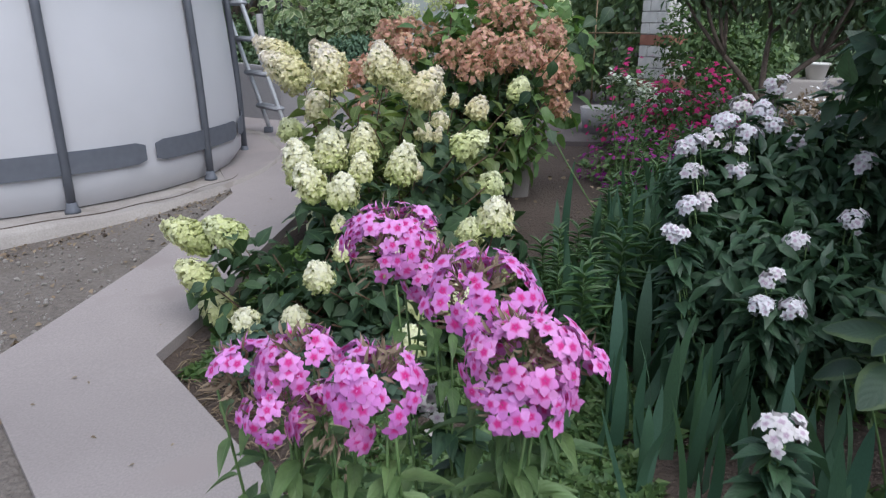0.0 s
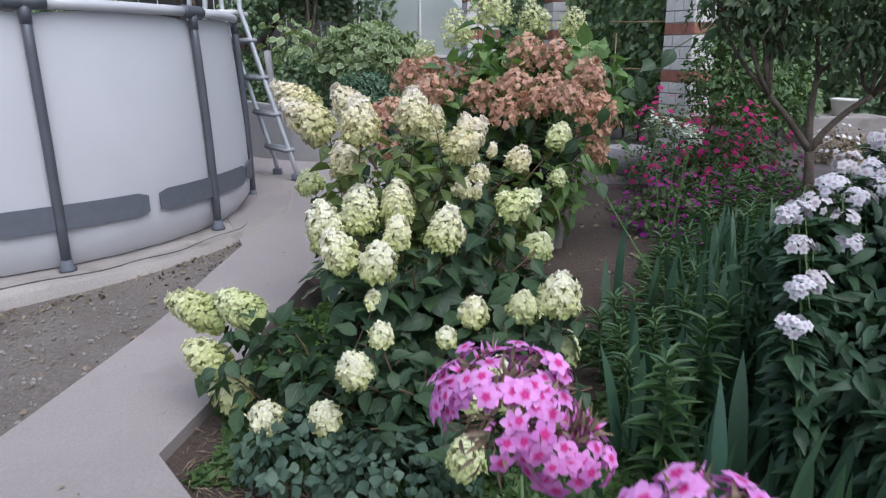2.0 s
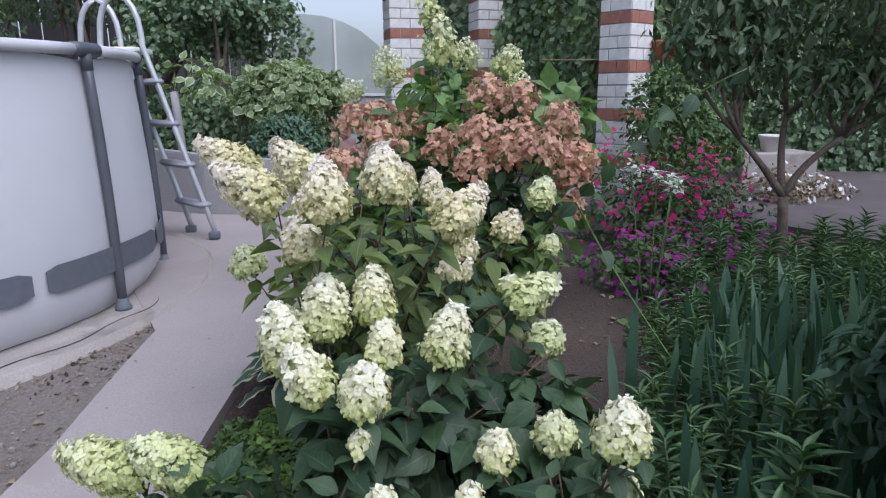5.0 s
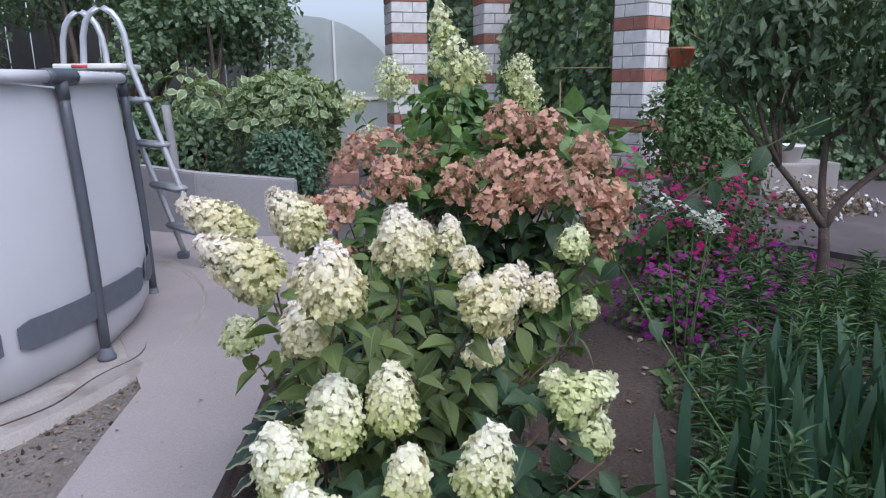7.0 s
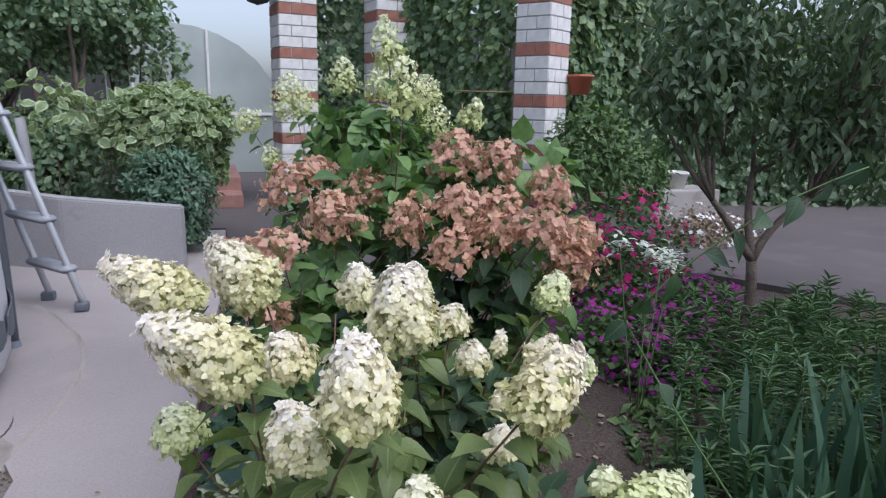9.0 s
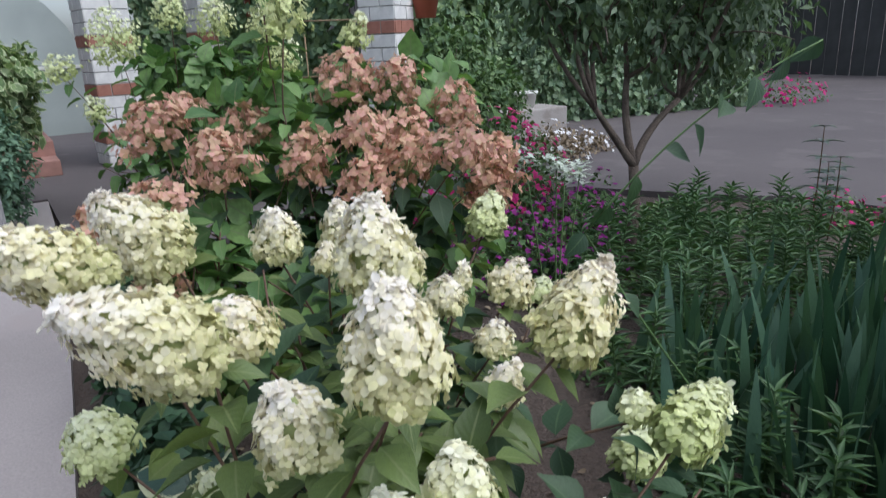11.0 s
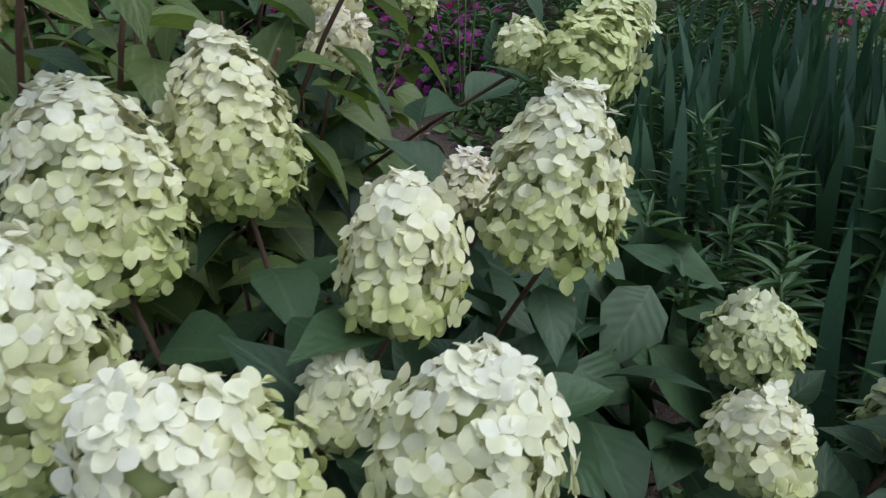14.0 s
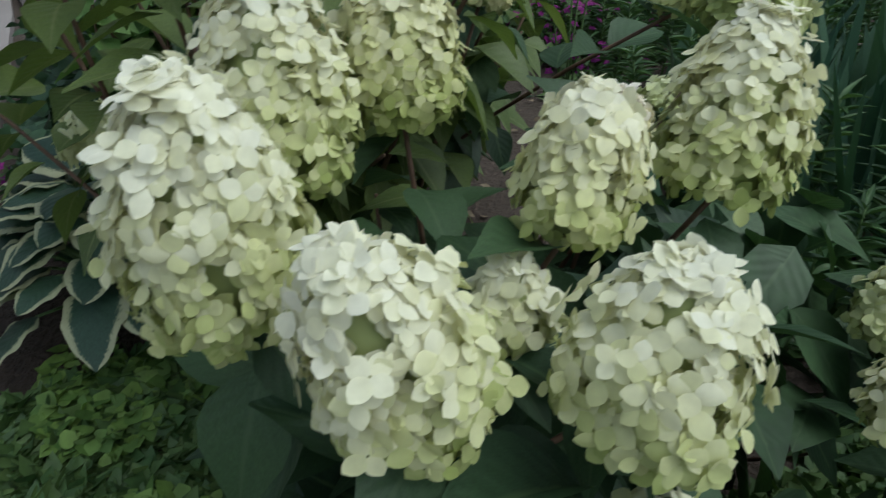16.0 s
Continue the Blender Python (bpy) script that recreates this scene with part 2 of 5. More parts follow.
M_PHWHITE = petal("white_phlox_petal", [(0.0, (0.70, 0.70, 0.76)), (1.0, (0.80, 0.80, 0.85))], (0.55, 0.42, 0.52), 0.3, 0.25)
M_MAG = petal("magenta_petal", [(0.0, (0.42, 0.02, 0.16)), (0.5, (0.56, 0.03, 0.20)), (1.0, (0.62, 0.05, 0.26))], None, 0.4, 0.25)
M_PUR = petal("purple_petal", [(0.0, (0.18, 0.02, 0.19)), (0.5, (0.27, 0.03, 0.25)), (1.0, (0.34, 0.05, 0.27))], None, 0.4, 0.25)
M_WPET = petal("white_petal", [(0.0, (0.72, 0.72, 0.74)), (1.0, (0.80, 0.80, 0.82))], None, 0.3, 0.25)


# ---- mesh tools ----
class Geo:
    """Gathers vertices, faces and leaf coordinates for one mesh."""

    def __init__(self):
        self.v, self.f, self.uv, self.count = [], [], [], 0

    def add(self, v, f, uv=None, mat=0):
        v = np.asarray(v, float)
        self.v.append(v)
        self.uv.append(np.zeros((len(v), 2)) if uv is None else np.asarray(uv, float))
        for q in (f if isinstance(f, list) else [f]):
            q = np.asarray(q, int)
            self.f.append((q + self.count, mat))
        self.count += len(v)
        return self

    def mesh(self, name, mats, smooth=True):
        me = bpy.data.meshes.new(name)
        v, uv = np.concatenate(self.v), np.concatenate(self.uv)
        loops = np.concatenate([q.ravel() for q, _ in self.f])
        size = np.concatenate([np.full(len(q), q.shape[1]) for q, _ in self.f])
        mi = np.concatenate([np.full(len(q), m) for q, m in self.f])
        me.vertices.add(len(v))
        me.vertices.foreach_set("co", v.astype(np.float32).ravel())
        me.loops.add(len(loops))
        me.loops.foreach_set("vertex_index", loops.astype(np.int32))
        me.polygons.add(len(size))
        me.polygons.foreach_set("loop_start", np.concatenate([[0], np.cumsum(size)[:-1]]).astype(np.int32))
        me.polygons.foreach_set("material_index", mi.astype(np.int32))
        me.polygons.foreach_set("use_smooth", np.full(len(size), smooth))
        layer = me.uv_layers.new(name="UVMap")
        layer.data.foreach_set("uv", uv[loops].astype(np.float32).ravel())
        for m in mats if isinstance(mats, (list, tuple)) else [mats]:
            me.materials.append(m)
        me.update(calc_edges=True)
        return me


def part(name, geo, mats, parent=None, label="", smooth=True, kind="", at=None):
    """One mesh object under a thing or a part."""
    ob = new(name, geo.mesh(name, mats, smooth) if isinstance(geo, Geo) else geo)
    if parent:
        ob.parent = parent
    if at is not None:
        ob.matrix_basis = at
    return tagged(ob, label, kind=kind)


def thing(name, label, category, at=(0, 0, 0), group="", kind=""):
    ob = new(name)
    ob.empty_display_size = 0.1
    ob.location = at
    return tagged(ob, label, category, group, kind)


def box(g, lo, hi, mat=0, bevel=0.0):
    """A box; bevel takes its edges off."""
    lo, hi = np.array(lo, float), np.array(hi, float)
    bm = bmesh.new()
    bmesh.ops.create_cube(bm, size=1)
    for w in bm.verts:
        w.co = Vector(lo + (np.array(w.co) + 0.5) * (hi - lo))
    if bevel:
        bmesh.ops.bevel(bm, geom=bm.edges, offset=bevel, segments=2, affect="EDGES", profile=0.6)
    return from_bm(g, bm, mat)


def from_bm(g, bm, mat=0):
    bm.verts.ensure_lookup_table()
    v = np.array([w.co[:] for w in bm.verts])
    by = {}
    for q in bm.faces:
        by.setdefault(len(q.verts), []).append([w.index for w in q.verts])
    bm.free()
    return g.add(v, [np.array(q) for q in by.values()], None, mat)


def tube(g, pts, r0, r1=None, sides=6, mat=0, caps=True):
    pts = np.array(pts, float)
    r = np.linspace(r0, r0 if r1 is None else r1, len(pts))
    tan = np.gradient(pts, axis=0)
    tan /= np.linalg.norm(tan, axis=1)[:, None] + 1e-9
    ref = np.array([1.0, 0, 0]) if abs(tan[0][2]) > 0.8 else np.array([0, 0, 1.0])
    s = np.cross(tan, ref)
    s /= np.linalg.norm(s, axis=1)[:, None] + 1e-9
    u = np.cross(s, tan)
    a = np.arange(sides) * TAU / sides
    v = pts[:, None] + r[:, None, None] * (np.cos(a)[None, :, None] * s[:, None] + np.sin(a)[None, :, None] * u[:, None])
    k = len(pts)
    i, j = np.meshgrid(np.arange(k - 1), np.arange(sides), indexing="ij")
    f = np.stack([i * sides + j, i * sides + (j + 1) % sides, (i + 1) * sides + (j + 1) % sides, (i + 1) * sides + j], -1).reshape(-1, 4)
    faces = [f]
    if caps:
        faces += [np.array([np.arange(sides)[::-1]]), np.array([np.arange(sides) + (k - 1) * sides])]
    return g.add(v.reshape(-1, 3), faces, None, mat)


def lathe(g, prof, sides=24, centre=(0, 0, 0), mat=0):
    """Turns (radius, height) pairs round a standing axis."""
    prof = np.array(prof, float)
    a = np.arange(sides) * TAU / sides
    v = np.stack([prof[:, None, 0] * np.cos(a), prof[:, None, 0] * np.sin(a), np.repeat(prof[:, None, 1], sides, 1)], -1)
    k = len(prof)
    i, j = np.meshgrid(np.arange(k - 1), np.arange(sides), indexing="ij")
    f = np.stack([i * sides + j, i * sides + (j + 1) % sides, (i + 1) * sides + (j + 1) % sides, (i + 1) * sides + j], -1).reshape(-1, 4)
    return g.add(v.reshape(-1, 3) + np.array(centre), f, None, mat)


def curve(a, b, sag=(0, 0, 0), k=7):
    t = np.linspace(0, 1, k)[:, None]
    a, b, m = np.array(a, float), np.array(b, float), np.array(sag, float)
    return a + (b - a) * t + m * 4 * t * (1 - t)


def unit(v):
    v = np.asarray(v, float)
    return v / (np.linalg.norm(v, axis=-1, keepdims=True) + 1e-9)


def leaf_shape(widths, segs=6, fold=0.15, droop=0.25, wave=0.0):
    """A blade along +x, one long and two wide at most: rows of left edge, rib, right edge."""
    s = np.linspace(0, 1, segs + 1)
    w = np.interp(s, np.linspace(0, 1, len(widths)), widths)
    w = np.maximum(w, 0.02)
    z = -droop * s ** 1.8
    rip = wave * np.sin(s * 14)
    v = np.stack([np.stack([s, -w, z + fold * w * 0.4 + rip], -1), np.stack([s, 0 * s, z], -1), np.stack([s, w, z + fold * w * 0.4 - rip], -1)], 1).reshape(-1, 3)
    uv = np.stack([np.stack([s, -np.ones_like(s)], -1), np.stack([s, 0 * s], -1), np.stack([s, np.ones_like(s)], -1)], 1).reshape(-1, 2)
    i = np.arange(segs)[:, None] * 3
    f = np.concatenate([i + np.array([0, 1, 4, 3]), i + np.array([1, 2, 5, 4])])
    return v, f, uv


def broad_leaf(widths, segs, cupped, droop, wave):
    """A broad leaf along +x with five rows of points across, its edges waved."""
    s = np.linspace(0, 1, segs + 1)
    w = np.maximum(np.interp(s, np.linspace(0, 1, len(widths)), widths), 0.02)
    across = np.array([-1.0, -0.55, 0.0, 0.55, 1.0])
    z = -droop * s[:, None] ** 2 + cupped * 0.3 * w[:, None] * (np.abs(across) - across ** 2)[None] * 2 + wave * (across ** 2)[None] * np.sin(s[:, None] * 17 + across[None] * 2)
    v = np.stack([np.repeat(s[:, None], 5, 1), w[:, None] * across[None], z], -1).reshape(-1, 3)
    uv = np.stack([np.repeat(s[:, None], 5, 1), np.tile(across, (segs + 1, 1))], -1).reshape(-1, 2)
    i, j = np.meshgrid(np.arange(segs), np.arange(4), indexing="ij")
    f = np.stack([i * 5 + j, i * 5 + j + 1, i * 5 + j + 6, i * 5 + j + 5], -1).reshape(-1, 4)
    return v, f, uv


def floret_shape(petals, wide, segs, cup=0.12, notch=0.0, base=0.04, uneven=0.0, pick=0):
    """A flat floret of radius one in the xy plane, with rounded petals."""
    vs, fs, us, c = [], [], [], 0
    s = np.linspace(0, 1, segs)
    half = wide * np.sin(np.clip(s, 0, 1) ** 0.9 * math.pi) ** 0.62
    half[0], half[-1] = 0.06, 0.12 * wide
    own = np.random.default_rng(pick)
    for p in range(petals):
        a = p * TAU / petals + own.normal(0, 0.25) * uneven
        x = (base + s * (1 - base)) * (1 + own.normal(0, 0.1) * uneven)
        tip = own.normal(0, 0.20) * uneven
        bend, fold = cup + own.normal(0.02, 0.12) * uneven, own.normal(0.0, 0.22) * uneven
        out = []
        for side in (-1, 0, 1):
            yy = side * half
            zz = -bend * x ** 2 + fold * abs(side) * half + 0.02 * (p % 2) + tip * x
            xx = x - (notch * (side == 0) * (s > 0.95))
            out.append(np.stack([xx * math.cos(a) - yy * math.sin(a), xx * math.sin(a) + yy * math.cos(a), zz], -1))
        vs.append(np.stack(out, 1).reshape(-1, 3))
        us.append(np.stack([np.repeat(x[:, None], 3, 1), np.tile([-1.0, 0, 1.0], (segs, 1))], -1).reshape(-1, 2))
        i = np.arange(segs - 1)[:, None] * 3 + c
        fs.append(np.concatenate([i + np.array([0, 3, 4, 1]), i + np.array([1, 4, 5, 2])]))
        c += segs * 3
    return np.concatenate(vs), np.concatenate(fs), np.concatenate(us)


def stamp(g, shape, pos, ax, up, length, width=None, mat=0):
    """Sets one shape at many places: its x along ax, its z near up."""
    v, f, uv = shape
    n, m = len(pos), len(v)
    if n == 0:
        return g
    length = np.broadcast_to(np.asarray(length, float), (n,))
    width = length if width is None else np.broadcast_to(np.asarray(width, float), (n,))
    ax = unit(ax)
    side = unit(np.cross(up, ax))
    nrm = np.cross(ax, side)
    V = (np.asarray(pos)[:, None] + (length[:, None] * v[None, :, 0])[..., None] * ax[:, None]
         + (width[:, None] * v[None, :, 1])[..., None] * side[:, None] + (length[:, None] * v[None, :, 2])[..., None] * nrm[:, None])
    F = (f[None] + (np.arange(n) * m)[:, None, None]).reshape(-1, f.shape[1])
    return g.add(V.reshape(-1, 3), F, np.tile(uv, (n, 1)), mat)


def turned(pos, ax, up, scale):
    """Pose of a leaf object: x along ax, z near up."""
    ax = Vector(ax).normalized()
    side = Vector(up).cross(ax).normalized()
    m = Matrix((ax, side, ax.cross(side))).transposed().to_4x4()
    return Matrix.Translation(pos) @ m @ Matrix.Diagonal((*scale, 1))


def sphere_points(n):
    k = np.arange(n) + 0.5
    ph, th = np.arccos(1 - 2 * k / n), k * math.pi * (1 + 5 ** 0.5)
    return np.stack([np.cos(th) * np.sin(ph), np.sin(th) * np.sin(ph), np.cos(ph)], -1)


def smooth(a, b, v):
    u = min(1, max(0, (v - a) / (b - a)))
    return u * u * (3 - 2 * u)


def gz(y):
    """The ground's height: the yard rises a little away from the start."""
    return 0.155 * smooth(2.0, 5.0, y) + 0.055 * smooth(4.7, 7, y)


OVATE = [0.0, 0.55, 0.9, 1.0, 0.88, 0.6, 0.28, 0.0]
LANCE = [0.1, 0.7, 1.0, 0.9, 0.65, 0.35, 0.0]
HEART = [0.35, 0.88, 1.0, 1.0, 0.92, 0.76, 0.5, 0.06]
FAR_LEAF = leaf_shape([0.0, 1.0, 0.75, 0.0], 2, 0.2, 0.2)
MID_LEAF = leaf_shape(OVATE, 4, 0.2, 0.3)
THIN_LEAF = leaf_shape(LANCE, 4, 0.2, 0.35)
FINE_LEAF = leaf_shape(LANCE, 2, 0.2, 0.3)
FLORET4 = [floret_shape(4, 0.43, 6, 0.05, uneven=1.0, pick=k) for k in range(9)]
FLORET4S = [floret_shape(4, 0.45, 4, -0.05, uneven=1.0, pick=k) for k in range(3)]
FLORET5 = floret_shape(5, 0.38, 4, 0.12)
FLORET5S = floret_shape(5, 0.36, 3, 0.1)


# ---- ground and large structure ----
def sheet(name, outline, lift, thick, mat, label, step=0.25, category=""):
    """A slab on the sloping ground, cut to an outline, with a real edge."""
    bm = bmesh.new()
    vs = [bm.verts.new((x, y, 0)) for x, y in outline]
    bm.faces.new(vs)
    lo, hi = min(p[1] for p in outline), max(p[1] for p in outline)
    for k in range(1, int((hi - lo) / step) + 1):
        geom = bm.verts[:] + bm.edges[:] + bm.faces[:]
        bmesh.ops.bisect_plane(bm, geom=geom, plane_co=(0, lo + k * step, 0), plane_no=(0, 1, 0))
    bmesh.ops.triangulate(bm, faces=bm.faces)
    ext = bmesh.ops.extrude_face_region(bm, geom=bm.faces[:])
    for v in ext["geom"]:
        if isinstance(v, bmesh.types.BMVert):
            v.co.z = 1
    bmesh.ops.recalc_face_normals(bm, faces=bm.faces)
    for v in bm.verts:
        top = v.co.z > 0.5
        v.co.z = gz(v.co.y) + (lift if top else lift - thick) + (0.006 * noise.noise((v.co.x * 1.7, v.co.y * 1.7, 0)) if top else 0)
    g = Geo()
    from_bm(g, bm)
    ob = part(name, g, mat, None, label, smooth=False)
    return tagged(ob, category=category, kind="structure")


g = Geo()
edges = np.concatenate([[-400, -120, -40, -15], np.arange(-8, 14.1, 0.5), [20, 45, 120, 400]])
edgey = np.concatenate([[-400, -120, -40, -15], np.arange(-6, 20.1, 0.35), [26, 45, 120, 400]])
gx, gy = np.meshgrid(edges, edgey)
zz = np.vectorize(gz)(gy) - 0.05 + 0.012 * np.vectorize(lambda a, b: noise.noise((a * 1.3, b * 1.3, 2)))(gx, gy)
nx = len(edges)
i, j = np.meshgrid(np.arange(len(edgey) - 1), np.arange(nx - 1), indexing="ij")
g.add(np.stack([gx, gy, zz], -1).reshape(-1, 3), np.stack([i * nx + j, i * nx + j + 1, (i + 1) * nx + j + 1, (i + 1) * nx + j], -1).reshape(-1, 4))
part("ground", g, M_SOIL, None, "dark bare garden soil with fine crumbs", kind="structure")

sheet("gravel", [(-9, -6), (-0.2, -6), (-0.2, 0.2), (-1.0, 1.45), (-1.72, 2.3), (-1.5, 3.46), (-1.40, 4.5), (-1.7, 5.2), (-9, 5.2)], -0.022, 0.05, M_GRAVEL, "grey-brown dirt and gravel beside the path")
sheet("path", [(1.2, -0.55), (0.62, 0.32), (-0.39, 1.52), (-1.12, 2.4), (-1.05, 2.75), (-0.99, 3.4), (-0.88, 4.1), (-0.80, 4.9), (-0.72, 5.8), (-0.62, 7.0), (-0.55, 9.0), (-1.0, 9.0), (-1.35, 8.6), (-2.2, 8.2),
               (-2.6, 7.0), (-1.9, 5.6), (-1.42, 4.5), (-1.52, 3.46), (-1.75, 2.3), (-1.02, 1.45), (-0.2, 0.35), (0.4, -0.9)], 0.0, 0.08, M_CONC, "pale grey poured concrete garden path")
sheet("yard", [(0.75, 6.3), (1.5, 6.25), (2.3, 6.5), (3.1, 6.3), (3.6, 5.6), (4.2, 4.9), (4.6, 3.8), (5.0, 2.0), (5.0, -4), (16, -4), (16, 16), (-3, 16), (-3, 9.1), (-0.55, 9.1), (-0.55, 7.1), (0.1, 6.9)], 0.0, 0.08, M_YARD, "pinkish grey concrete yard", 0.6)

# low rendered wall beside the ladder
g = Geo()
bm = bmesh.new()
run = [(-3.6, 8.15), (-2.3, 7.95), (-1.75, 7.62), (-0.90, 7.4)]
top = [0.80, 0.80, 0.76, 0.70]
wall_rows = []
for (x, y), z in zip(run, top):
    wall_rows.append([bm.verts.new(c) for c in ((x, y - 0.06, 0.12), (x + 0.02, y + 0.08, 0.12), (x + 0.02, y + 0.08, z), (x, y - 0.06, z))])
for a, b in zip(wall_rows, wall_rows[1:]):
    for k in range(4):
        bm.faces.new((a[k], a[(k + 1) % 4], b[(k + 1) % 4], b[k]))
bm.faces.new(wall_rows[0])
bm.faces.new(wall_rows[-1][::-1])
bmesh.ops.recalc_face_normals(bm, faces=bm.faces)
bmesh.ops.bevel(bm, geom=bm.edges, offset=0.012, segments=2, affect="EDGES")
from_bm(g, bm)
part("wall_low", g, M_WALL, None, "low grey cement-rendered garden wall", smooth=False, kind="structure")


# ---- pool ----
PX, PY, PR = -3.5, 5.31, 1.865
PZ = 0.15
pad = Geo()
ang = np.linspace(0, TAU, 97)[:-1]
rad = 2.12 + 0.05 * np.sin(3 * ang + 1) + np.array([0.03 * noise.noise((math.cos(a) * 3, math.sin(a) * 3, 5)) for a in ang])
rings = []
for f_, z in ((1.0, -0.1), (1.0, 0.035), (0.985, 0.052), (0.925, 0.056), (0.915, 0.046), (0.905, 0.054), (0.5, 0.054), (0.02, 0.054)):
    rings.append(np.stack([PX + rad * f_ * np.cos(ang), PY + rad * f_ * np.sin(ang), np.array([max(gz(PY + r * math.sin(a)), 0.06) + z if z < 0.04 else PZ - 0.05 + z for r, a in zip(rad * f_, ang)])], -1))
V = np.concatenate(rings)
i, j = np.meshgrid(np.arange(len(rings) - 1), np.arange(96), indexing="ij")
pad.add(V, np.stack([i * 96 + j, i * 96 + (j + 1) % 96, (i + 1) * 96 + (j + 1) % 96, (i + 1) * 96 + j], -1).reshape(-1, 4))
part("pool_pad", pad, M_PAD, None, "pale concrete pad with a worn rim", kind="structure")

rim_joint = Geo()
tube(rim_joint, [(PX + r * math.cos(a), PY + r * math.sin(a), PZ + 0.003) for a, r in ((q, 1.985 + 0.02 * math.sin(q * 23) + 0.03 * noise.noise((q * 6, 0, 0))) for q in np.linspace(-1.9, 0.6, 90))], 0.007, 0.006, 5)
tagged(part("trim", rim_joint, M_SOIL, None, "dark crack along the pad rim"), kind="structure")

pool = thing("frame_pool", "round above-ground pool with white liner and grey steel frame", "pool", (PX, PY, PZ))
N_POST = 11
first = math.atan2(4.86 - PY, -1.68 - PX)
H = 1.385
liner = Geo()
zs = np.linspace(0.0, 1.0, 15)
aa = np.linspace(0, TAU, 12 * N_POST + 1)[:-1] + first
prof = []
for s in zs:
    bulge = 0.045 * math.sin(math.pi * min(1, s * 1.15) ** 0.7) if s < 0.87 else 0
    cell = np.abs(np.sin((aa - first) * N_POST / 2))
    inward = 0.03 * s
    r = PR - 0.03 - inward + bulge * (0.35 + 0.65 * cell) - 0.05 * max(0, s - 0.8)
    if s == 0:
        r = r - 0.05
    wob = 0.005 * np.sin(aa * 37 + s * 9) * (s < 0.3)
    prof.append(np.stack([(r + wob) * np.cos(aa), (r + wob) * np.sin(aa), np.full_like(aa, 0.012 + s * (H - 0.03)) - (0.03 * (1 - cell) if s > 0.95 else 0)], -1))
k = len(aa)
i, j = np.meshgrid(np.arange(len(prof) - 1), np.arange(k), indexing="ij")
liner.add(np.concatenate(prof), np.stack([i * k + j, i * k + (j + 1) % k, (i + 1) * k + (j + 1) % k, (i + 1) * k + j], -1).reshape(-1, 4))
part("liner", liner, M_LINER, pool, "white glossy vinyl liner")
inner = Geo()
lathe(inner, [(0.01, 1.05), (PR - 0.14, 1.05)], 48)
part("water_cover", inner, M_STEP, pool, "grey pool cover")
for p in range(N_POST):
    a = first + p * TAU / N_POST
    c, s = math.cos(a), math.sin(a)
    rt, rb = PR - 0.035, PR + 0.01
    post = Geo()
    tube(post, [((rb + (rt - rb) * u + 0.012 * math.sin(u * math.pi)) * c, (rb + (rt - rb) * u + 0.012 * math.sin(u * math.pi)) * s, 0.02 + u * (H - 0.02)) for u in np.linspace(0, 1, 7)], 0.026, sides=12)
    pt = part("post", post, M_STEEL, pool)
    cap = Geo()
    lathe(cap, [(0.0, 0.0), (0.045, 0.0), (0.045, 0.018), (0.034, 0.03), (0.028, 0.065), (0.0, 0.065)], 14, (rb * c, rb * s, 0.004))
    part("foot_cap", cap, M_BAND, pt)
    joint = Geo()
    tube(joint, [(rt * math.cos(a + d), rt * math.sin(a + d), H + 0.005) for d in np.linspace(-0.055, 0.055, 5)], 0.037, sides=12)
    tube(joint, [(rt * c, rt * s, H), (rt * c * 1.004, rt * s * 1.004, H - 0.10)], 0.031, 0.028, sides=12)
    part("t_joint", joint, M_STEEL, pt)
    rail = Geo()
    tube(rail, [(rt * math.cos(a + d), rt * math.sin(a + d), H + 0.004) for d in np.linspace(0.05, TAU / N_POST - 0.05, 6)], 0.03, sides=10)
    part("top_rail", rail, M_LINER, pool, "rail in a white liner sleeve")
    # webbing strap: a long piece at each post, sagging with the liner
    for half in (-1, 1):
        strap = Geo()
        d = np.linspace(0.0, TAU / N_POST * 0.465, 9) * half
        rows = []
        for zc in (0.232, 0.367):
            for off in (0.0, 0.006):
                cell = np.abs(np.sin(d * N_POST / 2))
                r = PR - 0.03 - 0.03 * 0.22 + 0.045 * (0.35 + 0.65 * cell) + 0.01 + off + 0.012 * (1 - cell)
                rows.append(np.stack([r * np.cos(a + d), r * np.sin(a + d), np.full_like(d, zc) + (0.02 * (np.arange(9) == 8) * (1 if zc < 0.3 else -1))], -1))
        lo0, lo1, hi0, hi1 = rows
        V = np.concatenate([lo1, hi1, hi0, lo0])
        q = np.arange(8)
        F = [np.stack([(m % 4) * 9 + q, (m % 4) * 9 + q + 1, ((m + 1) % 4) * 9 + q + 1, ((m + 1) % 4) * 9 + q], -1) for m in range(4)]
        F.append(np.array([[8, 17, 26, 35]]))
        strap.add(V, F)
        part("strap", strap, M_BAND, pool, "dark grey webbing strap", smooth=False)


# ---- ladder ----
LAD = thing("pool_ladder", "grey A-frame pool ladder with curved rails over the pool edge", "ladder", (-1.72, 6.75, 0.21))


